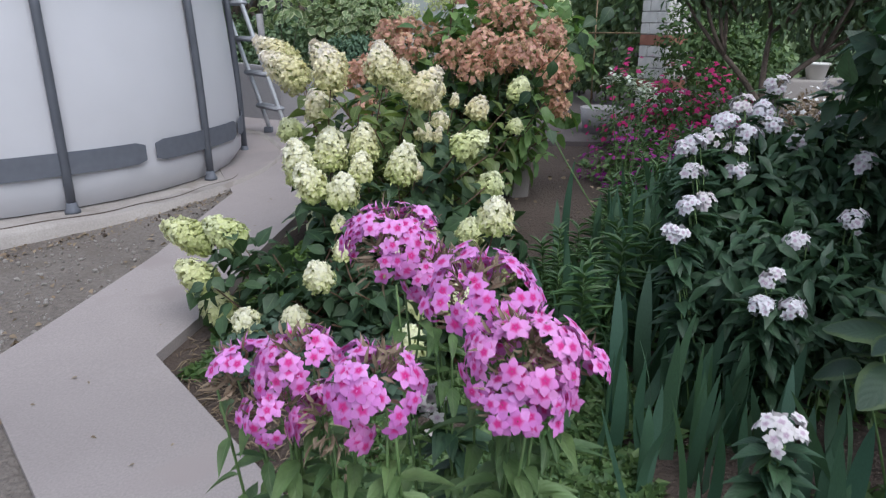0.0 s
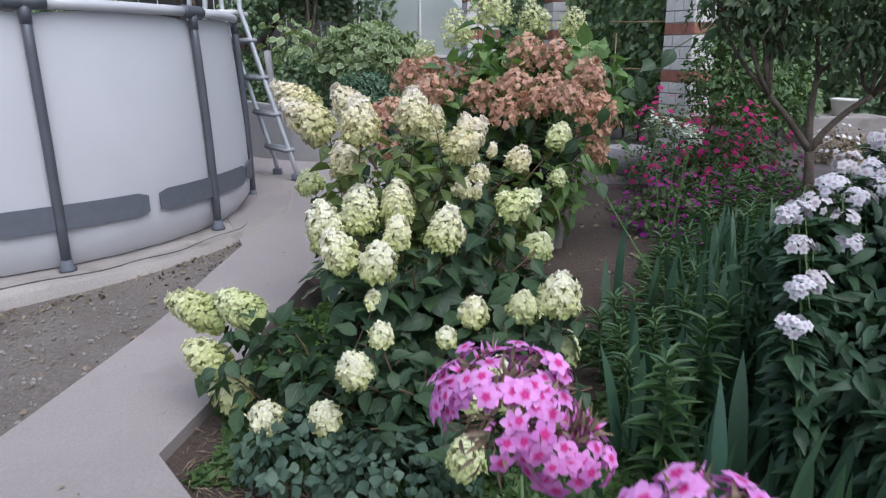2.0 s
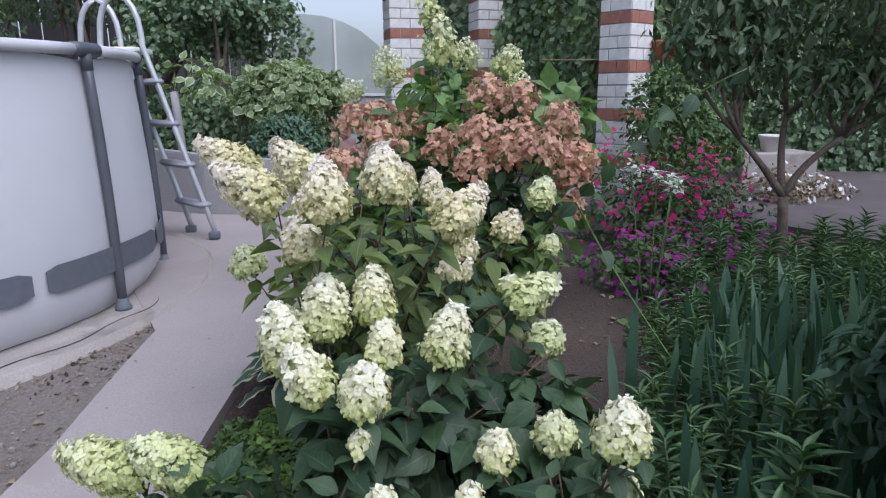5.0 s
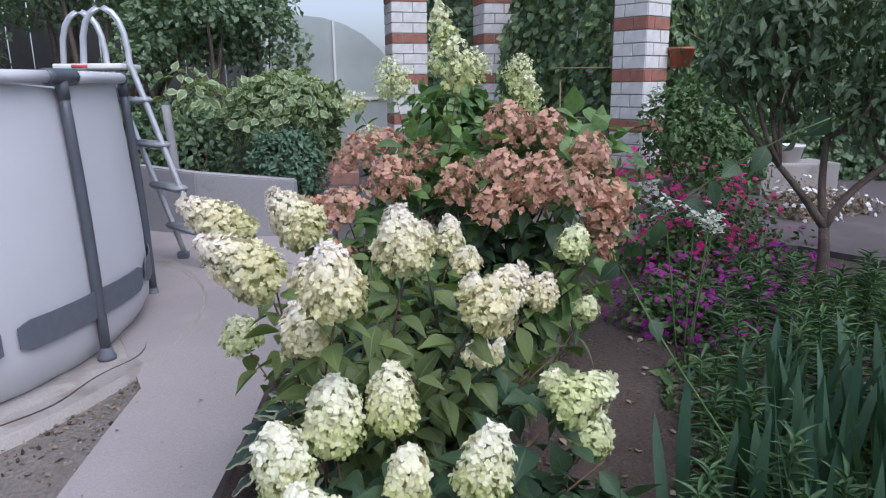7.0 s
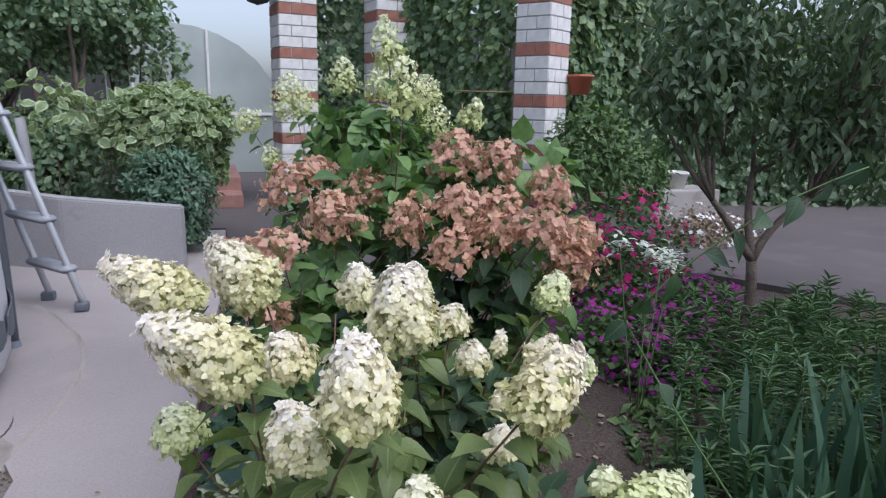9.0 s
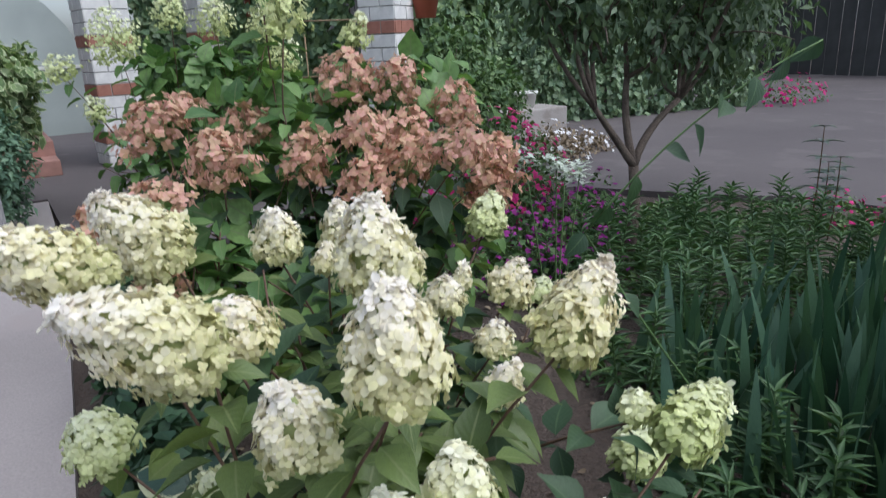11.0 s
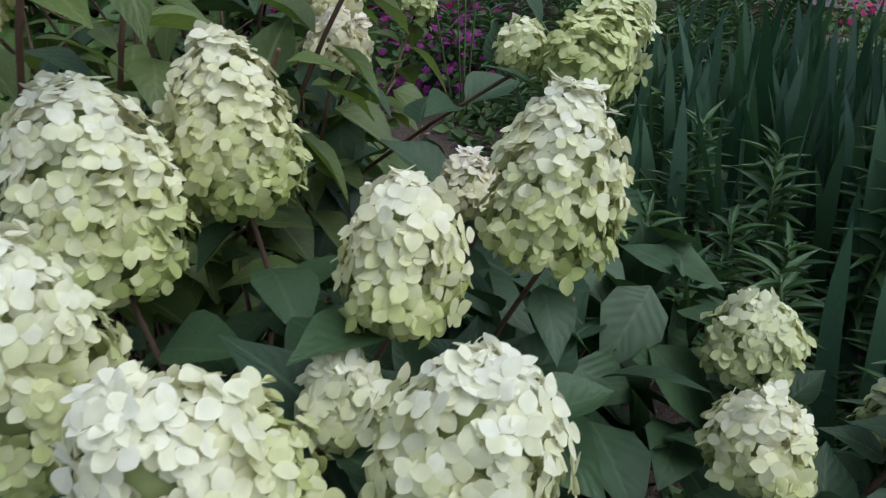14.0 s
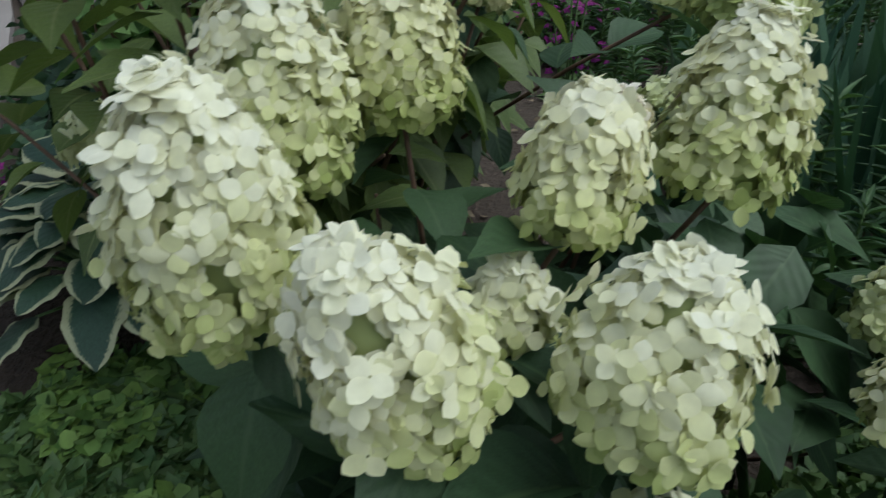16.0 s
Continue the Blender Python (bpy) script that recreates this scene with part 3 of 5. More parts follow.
def ladder_rail(x0):
    """A rail: up from the foot, round the top and down."""
    pts = []
    for u in np.linspace(0, 1, 9):
        pts.append((0.02 - 0.42 * u + x0[0], x0[1] + 0.06 * u, 0.02 + 1.42 * u))
    top = np.array(pts[-1])
    for th in np.linspace(0.15, math.pi - 0.1, 10):
        pts.append((top[0] - 0.15 * (1 - math.cos(th)), top[1] + 0.01 * th, top[2] + 0.36 * math.sin(th) ** 0.8))
    end = np.array(pts[-1])
    for u in np.linspace(0.25, 1, 4):
        pts.append((end[0] - 0.10 * u, end[1], end[2] - 1.0 * u))
    return pts
for k, o in enumerate(((0.0, 0.0), (0.24, -0.30))):
    g = Geo()
    tube(g, ladder_rail(o), 0.021, sides=12)
    part("rail", g, M_ALU, LAD)
    g = Geo()
    box(g, (o[0] - 0.035, o[1] - 0.035, -0.005), (o[0] + 0.045, o[1] + 0.035, 0.05), 0, 0.01)
    part("foot", g, M_BAND, LAD, "dark plastic foot")
for k in range(4):
    u = (0.24 + k * 0.31) / 1.42
    cx, cy, cz = 0.02 - 0.42 * u, 0.06 * u, 0.02 + 1.42 * u
    g = Geo()
    bm = bmesh.new()
    bmesh.ops.create_cube(bm, size=1)
    bmesh.ops.scale(bm, verts=bm.verts, vec=(0.10, 0.44, 0.045))
    bmesh.ops.bevel(bm, geom=bm.edges, offset=0.012, segments=2, affect="EDGES")
    bmesh.ops.transform(bm, verts=bm.verts, matrix=Matrix.Translation((cx + 0.12, cy - 0.15, cz)) @ Matrix.Rotation(math.atan2(0.24, 0.30), 4, "Z"))
    from_bm(g, bm)
    part("step", g, M_STEP, LAD)
g = Geo()
box(g, (-0.62, -0.34, 1.40), (-0.18, 0.10, 1.435), 0, 0.008)
plat = part("platform", g, M_WHITE, LAD, "white plastic top platform with a warning print")
g = Geo()
box(g, (-0.50, -0.345, 1.407), (-0.40, -0.339, 1.428))
part("print", g, M_REDTXT, plat)


# ---- brick pillars ----
def pillar(name, x, y, turn, courses, label, w=0.40):
    """Square pillar of white bricks with red courses, two and a half bricks a side."""
    ob = thing(name, label, "pillar", (x, y, gz(y)), kind="structure")
    ob.rotation_euler[2] = radians(turn)
    h = 0.127
    core = Geo()
    box(core, (-w / 2 + 0.008, -w / 2 + 0.008, -0.1), (w / 2 - 0.008, w / 2 - 0.008, courses * h))
    part("mortar", core, M_MORTAR, ob, smooth=False)
    shapes = {}
    def brick_mesh(key, L, D):
        if key not in shapes:
            q = Geo()
            box(q, (-L / 2, -D / 2, 0.006), (L / 2, D / 2, h - 0.006), 0, 0.004)
            shapes[key] = q.mesh("brick", M_BRICKR if key[0] == "r" else M_BRICKW, False)
        return shapes[key]
    for c in range(courses):
        kind = "r" if c % 4 == 2 else "w"
        for s in range(4):
            split = (0.0, 0.6, 1.0) if (c + s) % 2 else (0.0, 0.32, 1.0)
            for a, b in zip(split, split[1:]):
                L = w * (b - a) - 0.012
                o = part("brick", brick_mesh(kind + "%.2f" % (b - a), L, 0.03), None, ob)
                th = s * math.pi / 2
                m = Matrix.Rotation(th, 4, "Z") @ Matrix.Translation((-w / 2 + w * (a + b) / 2, -w / 2 + 0.012 + rng.uniform(-0.002, 0.002), c * h))
                o.matrix_basis = m
    return ob


pillar("pillar", 2.62, 8.45, 32, 22, "white brick pillar with red brick bands")
pillar("pillar", 0.38, 10.75, 8, 24, "white brick pillar with red brick bands", 0.46)
pillar("pillar", 1.60, 10.9, 8, 24, "white brick pillar half hidden by vines", 0.46)

# dark boundary behind everything
def boards(name, a, b, h, mat, label):
    """Fence of upright boards between two points."""
    ob = thing(name, label, "fence", (*a, gz(a[1])), kind="structure")
    d = Vector((b[0] - a[0], b[1] - a[1]))
    n = int(d.length / 0.3)
    q = Geo()
    box(q, (0, -0.012, 0), (0.285, 0.012, h), 0, 0.004)
    me = q.mesh("board", mat, False)
    th = math.atan2(d.y, d.x)
    for k in range(n):
        part("board", me, None, ob, at=Matrix.Rotation(th, 4, "Z") @ Matrix.Translation((k * 0.3, rng.uniform(-0.006, 0.006), rng.uniform(-0.01, 0.01))))
    for z in (0.4, h - 0.4):
        q = Geo()
        box(q, (0, 0.014, z - 0.04), (d.length, 0.05, z + 0.04))
        part("rail", q, mat, ob, smooth=False, at=Matrix.Rotation(th, 4, "Z"))


boards("fence", (-9, 11.5), (-1.6, 13.5), 2.6, M_DARK, "dark board fence behind the shrubs")
boards("fence", (1.2, 13.2), (16, 14.2), 2.8, M_DARK, "dark board fence behind the vines")
boards("fence", (15.5, 14), (15.5, -4), 2.4, M_DARK, "dark board fence beyond the yard")

# greenhouse of cloudy sheet, and steps before it
gh = thing("greenhouse", "arched greenhouse clad in cloudy grey-white sheet", "greenhouse", (-1.2, 14.6, 0.21))
q = Geo()
arc = [(1.8 * math.cos(t), 1.0 + 1.5 * math.sin(t)) for t in np.linspace(0, math.pi, 15)]
arc = [(1.8, 0.0)] + arc + [(-1.8, 0.0)]
V = np.array([(x, y, z) for y in (0, 6) for x, z in arc])
k = len(arc)
j = np.arange(k - 1)
q.add(V, [np.stack([j, j + 1, j + 1 + k, j + k], -1), np.array([np.arange(k)])])
part("cladding", q, M_POLY, gh, smooth=False)
for x in (-1.8, -0.6, 0.6, 1.8):
    q = Geo()
    hh = 1.0 + 1.5 * math.sqrt(max(0, 1 - (x / 1.8) ** 2))
    box(q, (x - 0.02, -0.03, 0), (x + 0.02, -0.002, hh))
    part("upright", q, M_WHITE, gh, smooth=False)
q = Geo()
box(q, (-1.8, -0.035, 1.0), (1.8, -0.003, 1.05))
part("crossbar", q, M_WHITE, gh, smooth=False)

st = thing("steps", "two low steps of red pavers beside the path", "steps", (-0.85, 10.4, 0.21), kind="structure")
for k in range(2):
    q = Geo()
    box(q, (-0.75, k * 0.45, 0), (0.55, 2.2, 0.16 * (k + 1)), 0, 0.012)
    part("step", q, M_TILE, st, smooth=False)


# ---- plants ----
HYD_LEAVES = [leaf_shape(OVATE, 7, f, d, w) for f, d, w in ((0.35, 0.25, 0.01), (0.2, 0.45, 0.015), (0.5, 0.1, 0.01), (0.1, 0.6, 0.0))]


def leaf_mesh(shapes, mat):
    return [Geo().add(*s).mesh("leaf", mat) for s in shapes]


HYD_MESH = leaf_mesh(HYD_LEAVES, M_HYD)
HYDL_MESH = leaf_mesh(HYD_LEAVES, M_HYDL)
OAK_MESH = leaf_mesh([leaf_shape([0.0, 0.8, 0.95, 0.75, 1.0, 0.6, 0.75, 0.4, 0.0], 9, f, d, 0.01) for f, d in ((0.3, 0.3), (0.2, 0.5), (0.4, 0.15))], M_OAK)


def flower_head(parent, at, w, h, lean=(0, 0), mat=None, near=True, floret=0.0140, dense=1.0, name="flower_head"):
    """A cone of florets round a short axis; at is its middle."""
    g = Geo()
    ax = unit([lean[0], lean[1], 1.0])
    loose = mat in (M_PINKB,) or (mat is M_LIME and not near)
    w, h = w * 0.93, h * 0.98
    if mat is M_WARM:
        floret *= 0.92
    if loose:
        floret, dense, w, h = floret * (1.4 if mat is M_PINKB else 1.05), 0.40 if mat is M_PINKB else 0.3, w * 1.12, h * 1.08
    n = max(14, int(dense * 2.9 * math.pi * w * 0.8 * h / (math.pi * floret ** 2)))
    prof_u = [0, 0.1, 0.32, 0.62, 0.85, 1.0]
    prof_r = [0.6, 0.94, 1.0, 0.81, 0.52, 0.16] if mat is M_WARM else [0.66, 0.94, 1.0, 0.88, 0.62, 0.2]
    u = np.sort(rng.uniform(0, 1, 6 * n))
    keep = rng.uniform(0, 1, 6 * n) < np.interp(u, prof_u, prof_r)
    u = u[keep]
    u = u[np.linspace(0, len(u) - 1, n).astype(int)]
    th = np.arange(n) * 2.39996 + rng.normal(0, 0.25, n)
    lump = 1 + (0.20 if mat is M_WARM else 0.13) * np.sin(4 * th + rng.uniform(0, 6)) * np.sin(9 * u + rng.uniform(0, 6)) + rng.normal(0, 0.26 if loose else 0.11 if mat is M_WARM else 0.085, n)
    r = np.interp(u, prof_u, prof_r) * (w / 2 - floret * 0.55) * lump
    pos = np.stack([r * np.cos(th), r * np.sin(th), (u - 0.5) * (h - floret)], -1)
    tilt = np.interp(u, [0, 0.25, 0.7, 1], [-0.15, 0.35, 0.65, 1.3])
    nrm = unit(np.stack([np.cos(th), np.sin(th), tilt], -1) + rng.normal(0, 0.5 if loose else 0.35 if mat is M_WARM else 0.31, (n, 3)))
    apex = rng.integers(0, n, max(4, n // 16))
    pos[apex] = np.stack([rng.normal(0, w * 0.06, len(apex)), rng.normal(0, w * 0.06, len(apex)), np.full(len(apex), 0.5 * (h - floret)) - rng.uniform(0, 0.008, len(apex))], -1)
    nrm[apex] = unit(np.array([0, 0, 1.0]) + rng.normal(0, 0.3, (len(apex), 3)))
    a0 = unit(np.cross(nrm, rng.normal(0, 1, (n, 3))))
    size = floret * rng.uniform(0.72, 1.22, n)
    shapes = FLORET4 if near else FLORET4S
    which = rng.integers(0, len(shapes), n)
    for k, shape in enumerate(shapes):
        q = which == k
        stamp(g, shape, pos[q], a0[q], nrm[q], size[q])
    # inner florets fill the gaps
    m = n // 2
    pick = rng.integers(0, n, m)
    stamp(g, FLORET4S[0], pos[pick] * np.array([0.8, 0.8, 0.92]), unit(np.cross(nrm[pick], rng.normal(0, 1, (m, 3)))), nrm[pick], floret)
    core = Geo()
    if loose:
        for d in unit(rng.normal(0, 1, (26, 3))):
            tube(core, [(0, 0, -h * 0.45), d * np.array([w, w, h]) * 0.2, d * np.array([w, w, h]) * 0.42], 0.0016, 0.001, 4, 0, False)
    else:
        lathe(core, [(0.004, -h * 0.46), (w * 0.26, -h * 0.4), (w * 0.33, -h * 0.15), (w * 0.25, h * 0.15), (w * 0.1, h * 0.38), (0.003, h * 0.42)], 10)
    q = Vector((0, 0, 1)).rotation_difference(Vector(ax)).to_matrix().to_4x4() @ Matrix.Rotation(rng.uniform(0, 6), 4, "Z")
    ob = part(name, g, mat or M_CREAM, parent, kind="stuff")
    part("flower_stalk", core, M_CORE, ob)
    ob.matrix_basis = Matrix.Translation(Vector(at) - parent.location) @ q
    return np.array(at) - ax * h * 0.45


def leafy_stem(bush, base, tip, mats_mesh, leaf=0.10, pairs=5, start=0.35, sag=0.0, rad=0.0042, mat=None, droop=0.5, wide=0.31):
    """A stem from base to tip with opposite pairs of leaves, each leaf a part."""
    off = np.array(bush.location)
    mid = np.array([rng.normal(0, 0.03), rng.normal(0, 0.03), sag])
    base, tip = np.array(base, float) - off, np.array(tip, float) - off
    out = np.array([(tip - base)[0], (tip - base)[1], 0]) * -0.12
    pts = curve(base, tip, mid + out, 8)
    g = Geo()
    tube(g, pts, rad * 1.3, rad * 0.65, 6)
    part("stem", g, mat or M_STEM, bush)
    ph = rng.uniform(0, 3)
    for k in range(pairs):
        t = start + (1 - start) * (k + 0.7) / pairs
        f = t * 7
        i0 = min(6, int(f))
        p = pts[i0] + (pts[i0 + 1] - pts[i0]) * (f - i0)
        tan = unit(pts[i0 + 1] - pts[i0])
        ph += math.pi / 2 + rng.normal(0, 0.25)
        e1 = unit(np.cross(tan, [0.3, 0.2, 1]))
        e2 = np.cross(tan, e1)
        for sgn in (1, -1):
            d = (e1 * math.cos(ph) + e2 * math.sin(ph)) * sgn
            ax = unit(d + np.array([0, 0, rng.normal(-droop * 0.4, 0.25)]) + tan * 0.25)
            L = leaf * rng.uniform(0.7, 1.15) * (0.75 if k == pairs - 1 else 1)
            me = mats_mesh[rng.integers(0, len(mats_mesh))]
            part("leaf", me, None, bush, at=turned(p + d * 0.012, ax, [0, 0, 1] + rng.normal(0, 0.2, 3), (L, L * wide, L)))


def hydrangea(label, roots, heads, category="hydrangea", leaf=0.115, pairs=7, mesh=None, extra=12, near=True, group="", start=0.35):
    """heads: (x, y, z, width, height, lean x, lean y, material)."""
    cx, cy = roots[0]
    bush = thing("hydrangea_bush", label, category, (cx, cy, gz(cy) - 0.05), group)
    for x, y, z, w, h, lx, ly, m in heads:
        tip = flower_head(bush, (x, y, z), w, h, (lx, ly), m, near)
        root = min(roots, key=lambda q: math.hypot(q[0] - x, q[1] - y))
        base = (root[0] + rng.normal(0, 0.05), root[1] + rng.normal(0, 0.05), gz(root[1]) - 0.06)
        leafy_stem(bush, base, tip, mesh or HYD_MESH, leaf, pairs, start)
    for k in range(extra):
        root = roots[rng.integers(0, len(roots))]
        hx = heads[rng.integers(0, len(heads))]
        pull = rng.uniform(0.45, 0.95)
        tip = (root[0] + (hx[0] - root[0]) * pull + rng.normal(0, 0.08), root[1] + (hx[1] - root[1]) * pull + rng.normal(0, 0.08), gz(hx[1]) + (hx[2] - gz(hx[1])) * rng.uniform(0.3, 0.88))
        if cy > 2.6:
            tip = (max(tip[0], -0.38 + 0.1 * rng.random()), *tip[1:])
        base = (root[0] + rng.normal(0, 0.06), root[1] + rng.normal(0, 0.06), gz(root[1]) - 0.06)
        leafy_stem(bush, base, tip, mesh or HYD_MESH, leaf, pairs - 1, start)
    return bush


C, W, L_ = M_CREAM, M_WARM, M_LIME
hydrangea("low hydrangea with lime and cream flower heads at the path corner", [(-0.55, 2.48), (-0.25, 2.42), (0.02, 2.45)], [
    (-1.06, 2.72, 0.40, 0.155, 0.25, -2.6, 0.2, L_), (-0.90, 2.68, 0.42, 0.15, 0.20, -1.6, 0.2, L_), (-1.02, 2.64, 0.25, 0.15, 0.19, -1.3, 0, L_),
    (-0.95, 2.64, 0.11, 0.16, 0.17, -0.9, -0.2, L_), (-0.43, 2.21, 0.41, 0.12, 0.125, -0.1, -0.3, C), (-0.364, 2.36, 0.455, 0.09, 0.085, 0, -0.2, C),
    (-0.404, 2.55, 0.50, 0.075, 0.075, 0, -0.1, C), (-0.069, 2.54, 0.46, 0.115, 0.11, 0, 0, C), (-0.16, 2.40, 0.43, 0.075, 0.07, 0, -0.2, C)], leaf=0.092, pairs=8)
hydrangea("low hydrangea bush with cream flower heads beside the lilies", [(0.1, 2.45), (-0.3, 2.4)], [
    (0.191, 2.39, 0.575, 0.15, 0.145, 0.1, -0.1, C), (0.11, 2.64, 0.44, 0.13, 0.12, 0, 0, L_), (0.228, 2.48, 0.35, 0.12, 0.14, 0.2, 0, L_),
    (0.0, 2.30, 0.355, 0.10, 0.11, 0, -0.2, C), (-0.075, 2.26, 0.295, 0.13, 0.11, -0.1, -0.3, L_), (0.06, 2.27, 0.29, 0.15, 0.13, 0.2, -0.2, L_), (-0.109, 1.996, 0.261, 0.12, 0.13, 0.1, -0.2, L_),
    (-0.743, 2.356, 0.17, 0.13, 0.12, -0.3, -0.3, C), (-0.536, 2.281, 0.215, 0.115, 0.12, 0, -0.4, C)], leaf=0.092, pairs=8)
hydrangea("hydrangea bush with large cream-white cone flower heads", [(-0.3, 2.95), (-0.42, 2.86)], [
    (-0.60, 2.80, 0.69, 0.145, 0.21, -0.1, -0.1, C), (-0.535, 2.67, 0.635, 0.138, 0.178, -0.5, -0.1, C), (-0.49, 2.965, 0.715, 0.165, 0.20, 0.0, 0.1, C),
    (-0.345, 2.99, 0.735, 0.145, 0.185, 0.05, 0.1, C), (-0.33, 2.73, 0.685, 0.115, 0.135, 0.1, 0, C), (-0.388, 2.585, 0.622, 0.142, 0.142, 0.15, -0.1, C),
    (-0.16, 2.72, 0.70, 0.135, 0.18, 0.3, 0.1, C), (-0.405, 2.715, 0.59, 0.085, 0.09, 0, 0, C), (-0.115, 2.90, 0.63, 0.085, 0.085, 0.1, 0, W),
    (0.12, 2.90, 0.745, 0.13, 0.18, 1.5, 0, L_), (0.225, 3.11, 0.525, 0.14, 0.13, 0.5, 0.1, L_)], extra=36, leaf=0.125)
hydrangea("tall hydrangea bush with many cream flower heads flushed pink on top", [(-0.28, 3.5), (-0.15, 3.6), (-0.4, 3.4)], [
    (-0.83, 3.50, 1.10, 0.145, 0.25, -1.7, 0.2, W), (-0.73, 3.24, 1.03, 0.165, 0.26, -1.4, 0.1, W), (-0.63, 3.80, 1.05, 0.18, 0.25, -0.8, 0.1, W),
    (-0.56, 3.11, 0.89, 0.145, 0.15, -0.3, 0, W), (-0.475, 2.93, 1.06, 0.155, 0.19, -0.05, 0, W), (-0.29, 3.33, 1.06, 0.17, 0.21, -0.1, 0, W),
    (-0.20, 3.56, 1.01, 0.09, 0.12, 0, 0, W), (-0.05, 4.02, 0.91, 0.13, 0.17, 0, 0, W), (-0.04, 3.66, 0.905, 0.12, 0.10, 0.3, 0, W),
    (-0.075, 3.0, 0.98, 0.14, 0.21, 0.95, 0.1, W), (0.18, 3.50, 0.83, 0.13, 0.13, 0.4, 0, W), (0.43, 3.93, 0.88, 0.14, 0.16, 0.4, 0, L_),
    (-0.80, 3.58, 0.71, 0.15, 0.13, -0.4, 0, L_), (-0.086, 3.21, 0.75, 0.1, 0.09, 0.2, 0, W), (0.38, 3.62, 0.72, 0.1, 0.09, 0.4, 0, L_)], extra=40, mesh=HYDL_MESH, leaf=0.105, start=0.55)
hydrangea("tall hydrangea bush with small cream flower heads", [(-0.1, 3.7)], [
    (-0.25, 4.0, 0.93, 0.15, 0.16, 0, 0, W), (-0.19, 3.8, 0.9, 0.085, 0.09, 0, 0, W), (-0.55, 3.38, 0.95, 0.15, 0.12, -0.3, 0, W),
    (-0.06, 3.45, 0.87, 0.11, 0.1, 0, 0, W), (0.06, 3.55, 0.86, 0.06, 0.08, 0.2, 0, W), (-0.023, 3.254, 0.728, 0.05, 0.09, 0.3, 0, W), (-0.011, 3.33, 0.79, 0.10, 0.09, 0.2, 0, W), (-0.607, 3.541, 0.533, 0.13, 0.09, -0.2, 0, L_), (0.07, 2.995, 0.745, 0.085, 0.075, 0, 0, L_)], extra=12, start=0.5)


PB = M_PINKB
hydrangea("broad hydrangea bush with faded pink-brown flower heads", [(0.05, 4.6), (0.3, 4.7), (-0.2, 4.75)], [
    (-0.37, 4.85, 1.18, 0.26, 0.17, -0.5, 0, PB), (-0.24, 4.54, 1.08, 0.21, 0.19, -0.2, -0.2, PB), (-0.06, 4.75, 1.16, 0.20, 0.15, 0, 0, PB), (0.05, 4.47, 1.05, 0.17, 0.17, 0, -0.2, PB),
    (0.18, 4.28, 0.985, 0.17, 0.16, 0, -0.3, PB), (0.33, 4.70, 1.30, 0.21, 0.21, 0.1, 0, PB), (0.50, 4.58, 1.28, 0.18, 0.19, 0.2, 0, PB), (0.25, 4.40, 1.13, 0.20, 0.15, 0, -0.1, PB),
    (0.36, 4.30, 1.03, 0.20, 0.16, 0.1, -0.2, PB), (0.51, 4.18, 1.07, 0.21, 0.16, 0.3, -0.2, PB), (0.68, 4.45, 1.18, 0.19, 0.18, 0.4, 0, PB), (0.46, 4.45, 1.12, 0.17, 0.15, 0.1, 0, PB),
    (0.70, 4.25, 1.0, 0.20, 0.17, 0.4, 0, PB), (0.13, 4.62, 1.10, 0.13, 0.10, 0, 0, PB), (-0.22, 4.95, 1.22, 0.15, 0.12, 0, 0, PB)], leaf=0.13, mesh=HYD_MESH, near=False, extra=24)
hydrangea("spreading hydrangea bush with pinkish brown flower heads", [(0.3, 4.5), (-0.35, 4.6)], [
    (0.66, 4.22, 0.90, 0.2, 0.17, 0.5, 0, PB), (-0.48, 4.45, 0.97, 0.22, 0.16, -0.6, 0, PB), (-0.62, 4.50, 0.92, 0.21, 0.17, -0.8, 0, PB),
    (-0.50, 4.40, 0.76, 0.14, 0.17, -0.4, -0.2, PB), (0.75, 4.5, 0.72, 0.16, 0.15, 0.5, 0, PB)], leaf=0.13, mesh=OAK_MESH, near=False, extra=26)
hydrangea("slender hydrangea stem with one tall lime-white flower spire", [(0.1, 4.62)], [
    (0.085, 4.66, 1.575, 0.17, 0.24, 0, 0, L_), (0.03, 4.72, 1.75, 0.12, 0.22, -0.1, 0, L_), (0.44, 4.78, 1.47, 0.11, 0.14, 0.3, 0, L_)], leaf=0.13, mesh=OAK_MESH, near=False, extra=3)
hydrangea("tall hydrangea with lime-white pointed flower heads before the pillars", [(0.2, 7.8), (0.9, 7.9)], [
    (-0.02, 7.6, 1.54, 0.30, 0.36, -0.2, 0, L_), (-0.36, 7.9, 1.34, 0.22, 0.2, -0.4, 0, L_), (1.2, 7.9, 1.6, 0.26, 0.3, 0.1, 0, L_), (0.75, 7.8, 1.66, 0.24, 0.3, 0, 0, L_), (0.45, 7.9, 1.72, 0.22, 0.3, 0, 0, L_),
    (1.25, 7.7, 1.36, 0.22, 0.26, 0.4, 0, L_), (-0.2, 7.7, 1.05, 0.16, 0.2, -0.4, 0, L_)], leaf=0.15, mesh=OAK_MESH, near=False, extra=22)


# ---- phlox ----
def shell(centre, radii, n, inner=0.55, low=-0.6):
    """Places and outward directions in the outer part of a lumpy ball."""
    d = unit(rng.normal(0, 1, (n, 3)))
    d = d[d[:, 2] > low]
    k = len(d)
    lump = np.array([1 + 0.34 * noise.noise(Vector(v) * 2.6 + Vector(centre)) for v in d])
    r = rng.uniform(inner, 1.0, k) ** 0.6 * lump
    return np.array(centre) + d * np.array(radii) * r[:, None], d


